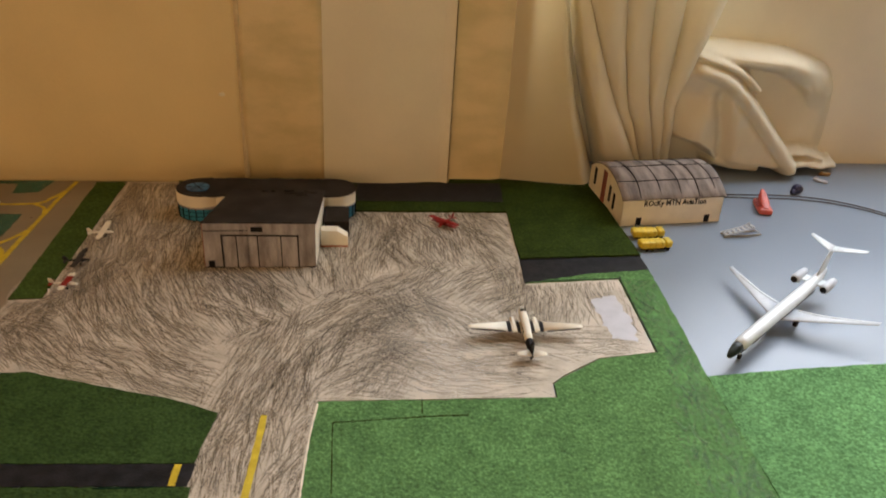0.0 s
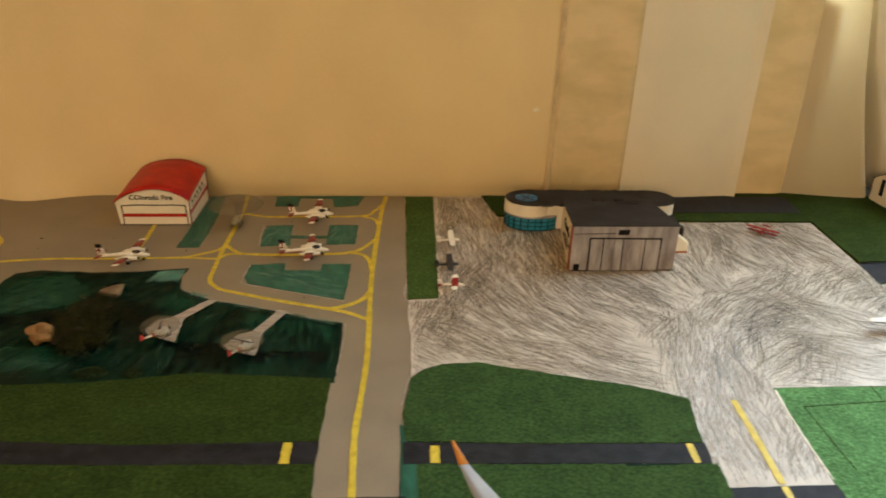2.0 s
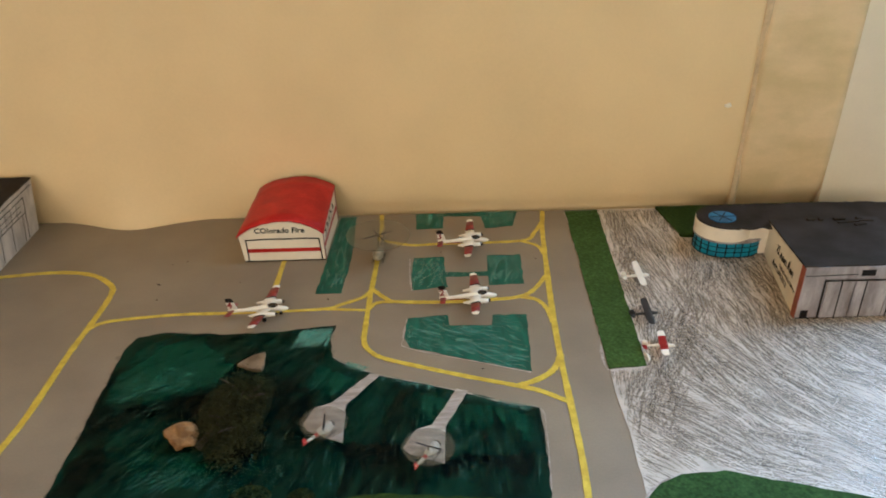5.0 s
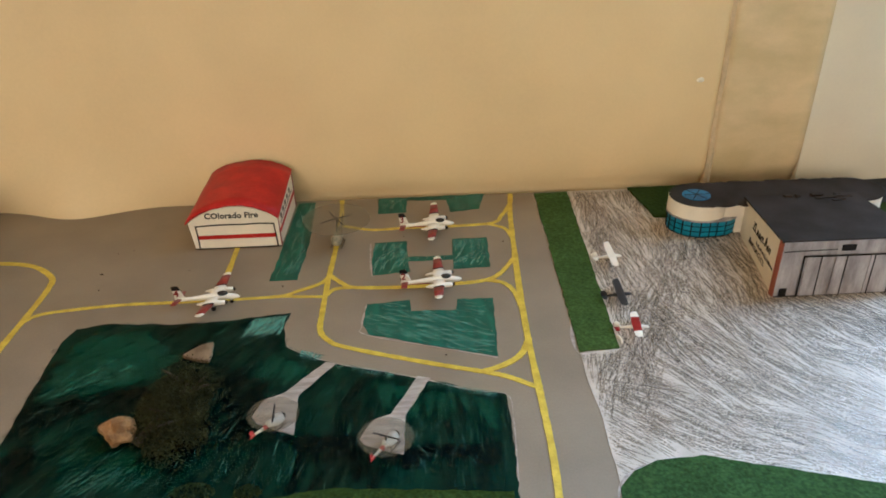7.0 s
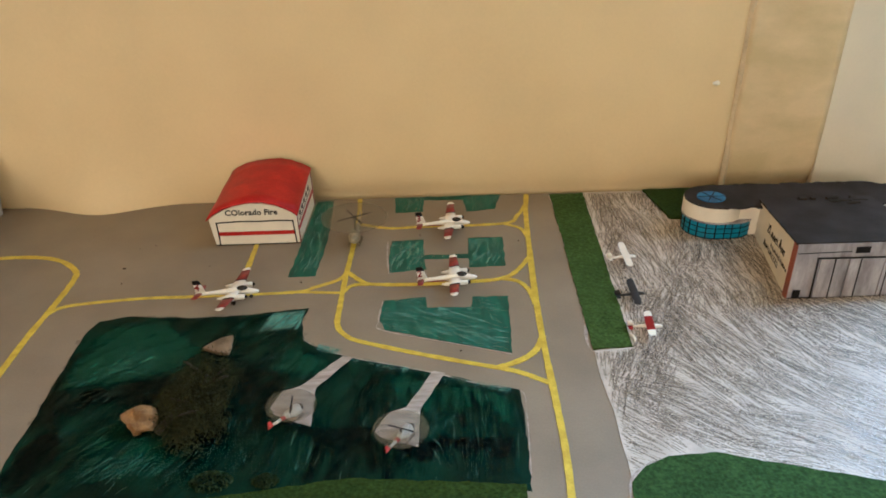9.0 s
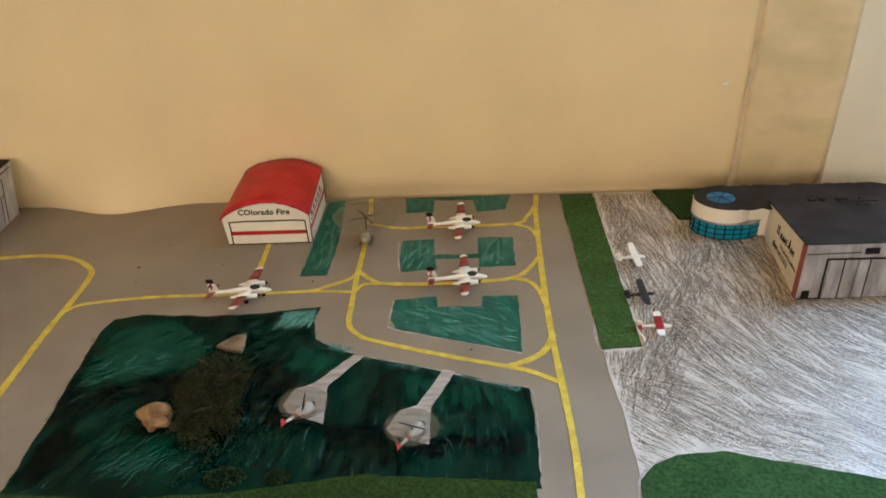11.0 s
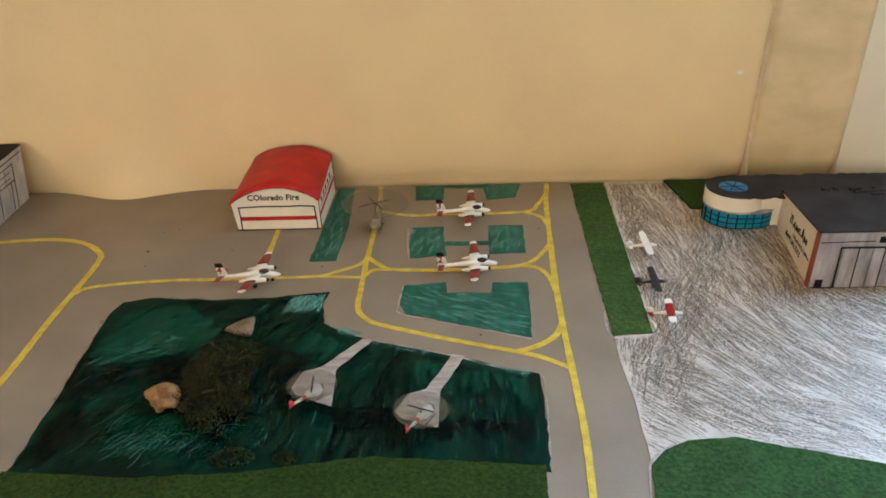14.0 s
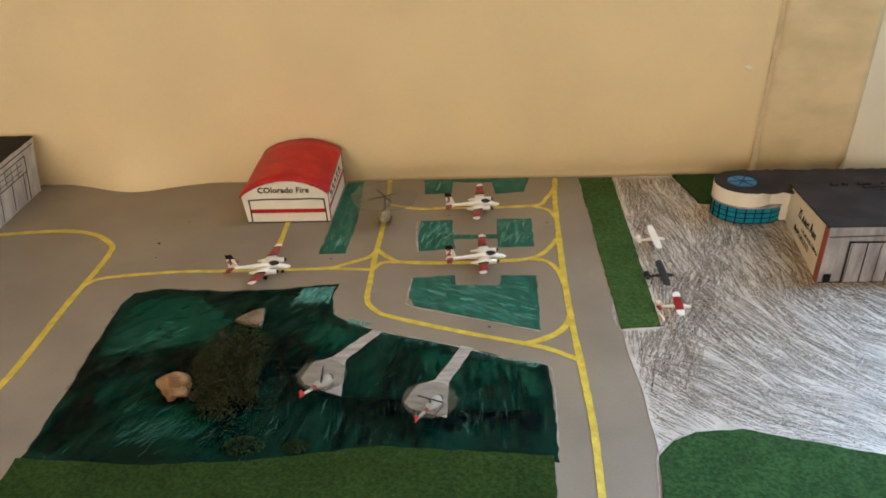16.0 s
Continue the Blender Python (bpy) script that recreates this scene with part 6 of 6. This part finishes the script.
# ---- the tree, pebbles and bushes ----
def moss_tree():
    t = thing("model_tree", at(-52.5, 47.5, 0.02), "dark mossy model tree lying on the green field", "model tree")
    rnd = random.Random(11)
    trunk = bmesh.new()
    tube(trunk, [(-1.6, -1.9, 0.2), (-0.7, -0.4, 0.5), (0.1, 0.8, 0.7), (0.2, 1.6, 0.8)], 0.2, 7, 5, 0.4)
    for k in range(6):
        a = rnd.uniform(0, 6.28)
        s = Vector((rnd.uniform(-1, 0.5), rnd.uniform(-1.2, 2.2), rnd.uniform(0.4, 0.9)))
        tube(trunk, [s, s + Vector((math.cos(a) * 0.7, math.sin(a) * 0.9, 0.4)), s + Vector((math.cos(a) * 1.0, math.sin(a) * 1.3, 0.5))], 0.09, 5, 3, 0.4)
    part("trunk", trunk, TWIG, t)
    bm = bmesh.new()
    verts, faces = [], []
    n = 0
    while n < 21000:
        x, y, z = rnd.gauss(0, 1.05), rnd.gauss(0.1, 1.75), abs(rnd.gauss(0, 0.75))
        lob = noise.noise(Vector((x * 0.8, y * 0.8, z * 0.9))) + 0.4 * noise.noise(Vector((x * 2.6, y * 2.6, z * 2.6)))
        if (x / 1.95) ** 2 + (y / 3.45) ** 2 + (z / 1.8) ** 2 > 0.55 + 0.9 * lob + 0.9 * rnd.random() ** 2:
            continue
        p = Vector((x, y, z + 0.05))
        q = Euler((rnd.uniform(0, 6.3), rnd.uniform(0, 6.3), rnd.uniform(0, 6.3))).to_matrix()
        w = rnd.uniform(0.028, 0.08)
        i = len(verts)
        verts += [p + q @ Vector(c) for c in ((-w * 1.4, 0, 0), (0, -w * 0.4, w * 0.2), (w * 1.4, 0, 0), (0, w * 0.4, w * 0.2))]
        faces.append((i, i + 1, i + 2, i + 3))
        n += 1
    me = bpy.data.meshes.new("crown")
    me.from_pydata([v * CM for v in verts], [], faces)
    me.materials.append(LEAF)
    crown = new("crown", me)
    crown.parent = t
    return t


moss_tree()


def pebble(x, y, rx, ry, rz, seed, rot, label, sub=2, mat=ROCK):
    t = part("pebble", lump(bmesh.new(), 0, 0, rz * 0.8, rx, ry, rz, seed, 0.5, sub), mat)
    t.matrix_world = at(x, y, 0.02, rot)
    return tagged(t, label, "pebble", "pebbles")


pebble(-54.95, 46.2, 0.78, 0.66, 0.62, 1, 20, "rounded tan pebble beside the mossy tree", 3)
flat = part("pebble", slab(bmesh.new(), ragged([(-53.25, 52.2), (-52.4, 53.05), (-51.75, 53.3), (-51.65, 52.2), (-51.75, 51.6), (-52.6, 51.8)], 0.35, 0.05, 3), 0.02, 0.26), DULLROCK)
bevel = flat.modifiers.new("worn_edge", "BEVEL")
bevel.width, bevel.segments = 0.0008, 2
tagged(flat, "flat triangular brown stone behind the mossy tree", "pebble", "pebbles")


def bush(x, y, r, seed):
    rnd = random.Random(seed)
    verts, faces = [], []
    for _ in range(420):
        a, d = rnd.uniform(0, 6.28), r * math.sqrt(rnd.random())
        p = Vector((d * math.cos(a), 0.7 * d * math.sin(a), rnd.random() * 0.5 * (1 - d / r) + 0.04))
        q = Euler((rnd.uniform(0, 6.3), rnd.uniform(0, 6.3), rnd.uniform(0, 6.3))).to_matrix()
        i, w = len(verts), rnd.uniform(0.05, 0.11)
        verts += [p + q @ Vector(c) for c in ((-w, 0, 0), (0, -w * 0.5, 0), (w, 0, 0), (0, w * 0.5, 0))]
        faces.append((i, i + 1, i + 2, i + 3))
    me = bpy.data.meshes.new("bush")
    me.from_pydata([v * CM for v in verts], [], faces)
    me.materials.append(BUSHLEAF)
    ob = new("bush", me)
    ob.matrix_world = at(x, y, 0.02)
    return tagged(ob, "small tuft of dark green moss at the felt edge", "bush", "moss tufts")


bush(-51.0, 42.4, 0.95, 1)
bush(-48.6, 42.3, 0.6, 2)

# ---- small things on the pale table and apron ----
def truck(x, y, heading, mat, label, length=2.8, category="model truck"):
    t = thing("truck", at(x, y, -0.14, heading), label, category, "yellow trucks")
    L = length / 2
    part("tank", box(bmesh.new(), -L, L * 0.55, -0.5, 0.5, 0.2, 0.82, 0.2), mat, t)
    cab = part("cab", box(bmesh.new(), L * 0.58, L, -0.48, 0.48, 0.25, 0.85, 0.14), mat, t)
    part("windscreen", box(bmesh.new(), L - 0.02, L + 0.02, -0.36, 0.36, 0.5, 0.72), GLASS, cab)
    part("chassis", box(bmesh.new(), -L + 0.15, L - 0.15, -0.38, 0.38, 0.1, 0.24), INK, t)
    for xx in (-L * 0.6, -L * 0.25, L * 0.72):
        for s in (-1, 1):
            part("wheel", disc(bmesh.new(), xx, s * 0.40, 0.14, 0.14, 0.14, 12, 90), INK, t)
    for k in range(4):
        part("rib", box(bmesh.new(), -L + 0.3 + 0.5 * k, -L + 0.36 + 0.5 * k, -0.52, 0.52, 0.3, 0.85, 0.02), mat, t)
    return t


truck(16.4, 60.1, 3, YELLOWPLASTIC, "yellow toy tanker truck parked by the white hangar")
truck(16.4, 58.15, 5, YELLOWPLASTIC, "yellow toy tanker truck parked in front of another")

van = thing("van", at(-9.9, 58.75, 0.03, 0), "small white card van beside the hangar", "model van")
bm = bmesh.new()
loft(bm, [(-1.05, 0, 0.75, 0.5, 0.72), (0.2, 0, 0.75, 0.5, 0.72), (0.75, 0, 0.55, 0.48, 0.52), (1.05, 0, 0.45, 0.45, 0.42)], 16, 6)
part("body", bm, CARD, van)
part("base_line", box(bmesh.new(), -1.06, 1.06, -0.51, 0.51, 0.0, 0.06), ORANGE, van)

clip = thing("toy_tug", at(29.2, 65.4, -0.14, -101), "coral red plastic toy vehicle on the pale table", "toy")
part("body", box(bmesh.new(), -1.25, 1.25, -0.62, 0.62, 0.05, 0.62, 0.16), CORAL, clip)
part("upper_body", loft(bmesh.new(), [(-1.3, 0, 1.05, 0.16, 0.5), (-0.75, 0, 0.98, 0.34, 0.5), (0.3, 0, 0.78, 0.42, 0.34), (1.1, 0, 0.58, 0.3, 0.12)], 12, 4), CORAL, clip)
part("slot", box(bmesh.new(), -0.8, 0.6, -0.66, -0.3, 0.6, 0.68), MAROON, clip)

stair = thing("toy_stairs", at(24.9, 60.5, -0.14, 8), "pale grey toy boarding stairs on the table", "toy")
for s in (-1, 1):
    part("rail", tube(bmesh.new(), [(-1.7, s * 0.35, 0.25), (0.2, s * 0.35, 0.62), (1.0, s * 0.35, 0.98)], 0.06, 6, 4), SILVER, stair)
    part("stay", tube(bmesh.new(), [(0.7, s * 0.35, 0.85), (1.3, s * 0.35, 0.5), (1.9, s * 0.35, 0.1)], 0.05, 6, 3), SILVER, stair)
    part("base_rail", tube(bmesh.new(), [(-1.7, s * 0.35, 0.1), (0.5, s * 0.35, 0.1), (1.9, s * 0.35, 0.1)], 0.05, 6, 4), OLIVE, stair)
for k in range(7):
    part("step", box(bmesh.new(), -1.5 + 0.4 * k, -1.25 + 0.4 * k, -0.35, 0.35, 0.18 + 0.1 * k, 0.24 + 0.1 * k), WINGGREY, stair)

ball = thing("marble", at(34.3, 68.9, -0.14) @ Matrix.Diagonal((0.75, 0.75, 0.75, 1)), "small dark blue bead on the table", "bead")
part("bead", lump(bmesh.new(), 0, 0, 0.7, 0.75, 0.7, 0.7, 3, 0.06), DARKBLUE, ball, smooth=True)
part("knob", lump(bmesh.new(), -0.65, -0.3, 0.4, 0.4, 0.4, 0.4, 4, 0.06), DARKBLUE, ball, smooth=True)
for x, y, rot, mat, label in ((38.2, 71.6, -40, SILVER, "small grey toy piece near the curtain"), (39.5, 73.2, 5, ROCK, "small tan toy piece near the curtain")):
    p = thing("toy_piece", at(x, y, -0.14, rot) @ Matrix.Diagonal((0.65, 0.65, 0.65, 1)), label, "toy", "small toy pieces")
    part("body", loft(bmesh.new(), [(1.1, 0, 0.28, 0.1, 0.1), (0.7, 0, 0.3, 0.28, 0.26), (-0.6, 0, 0.3, 0.26, 0.26), (-1.1, 0, 0.3, 0.08, 0.1)], 10), mat, p, smooth=True)
    part("fin", box(bmesh.new(), -0.9, -0.4, -0.05, 0.05, 0.4, 0.75, 0.02), mat, p)
for k, dy in enumerate((0.0, -0.7)):
    c = part("cable", tube(bmesh.new(), [(24.2, 68.35 + dy * 0.5, 0.0), (29, 68.45 + dy, -0.05), (33.4, 68.2 + dy, -0.05), (37.5, 67.0 + dy, -0.05), (41.2, 64.2 + dy, -0.05), (46, 58 + dy, -0.05)], 0.055, 7, 8), CABLE, None, smooth=True)
    tagged(c, "thin brown cable lying across the pale table", "cable", "cables")

# the airliner parked in the foreground, of which a wing reaches into view
fore = thing("parked_airliner", at(-27.0, 16.5, -0.1, 0), "pale grey model airliner with an orange wing tip", "model plane")
part("fuselage", loft(bmesh.new(), [(7, 0, 1.3, 0.1, 0.1), (6.2, 0, 1.35, 0.55, 0.55), (3, 0, 1.35, 0.75, 0.75), (-4, 0, 1.35, 0.75, 0.75), (-7, 0, 1.6, 0.15, 0.2)], 16), WINGGREY, fore, smooth=True)
part("belly_stand", box(bmesh.new(), -1.0, 1.0, -0.3, 0.3, 0.0, 0.7, 0.05), SILVER, fore)
part("wing", wing(bmesh.new(), [(2.6, 0.5, 1.4, 4.4, 0.4), (0.2, 6.0, 2.1, 2.5, 0.3), (-1.4, 9.8, 2.6, 1.7, 0.2), (-3.5, 13.75, 2.85, 0.45, 0.1)]), WINGGREY, fore, smooth=True)
part("wing_tip", wing(bmesh.new(), [(-3.49, 13.75, 2.852, 0.47, 0.12), (-3.98, 15.35, 2.9, 0.16, 0.07), (-4.03, 15.5, 2.9, 0.06, 0.03)]), TIPORANGE, fore, "orange wing tip", smooth=True)
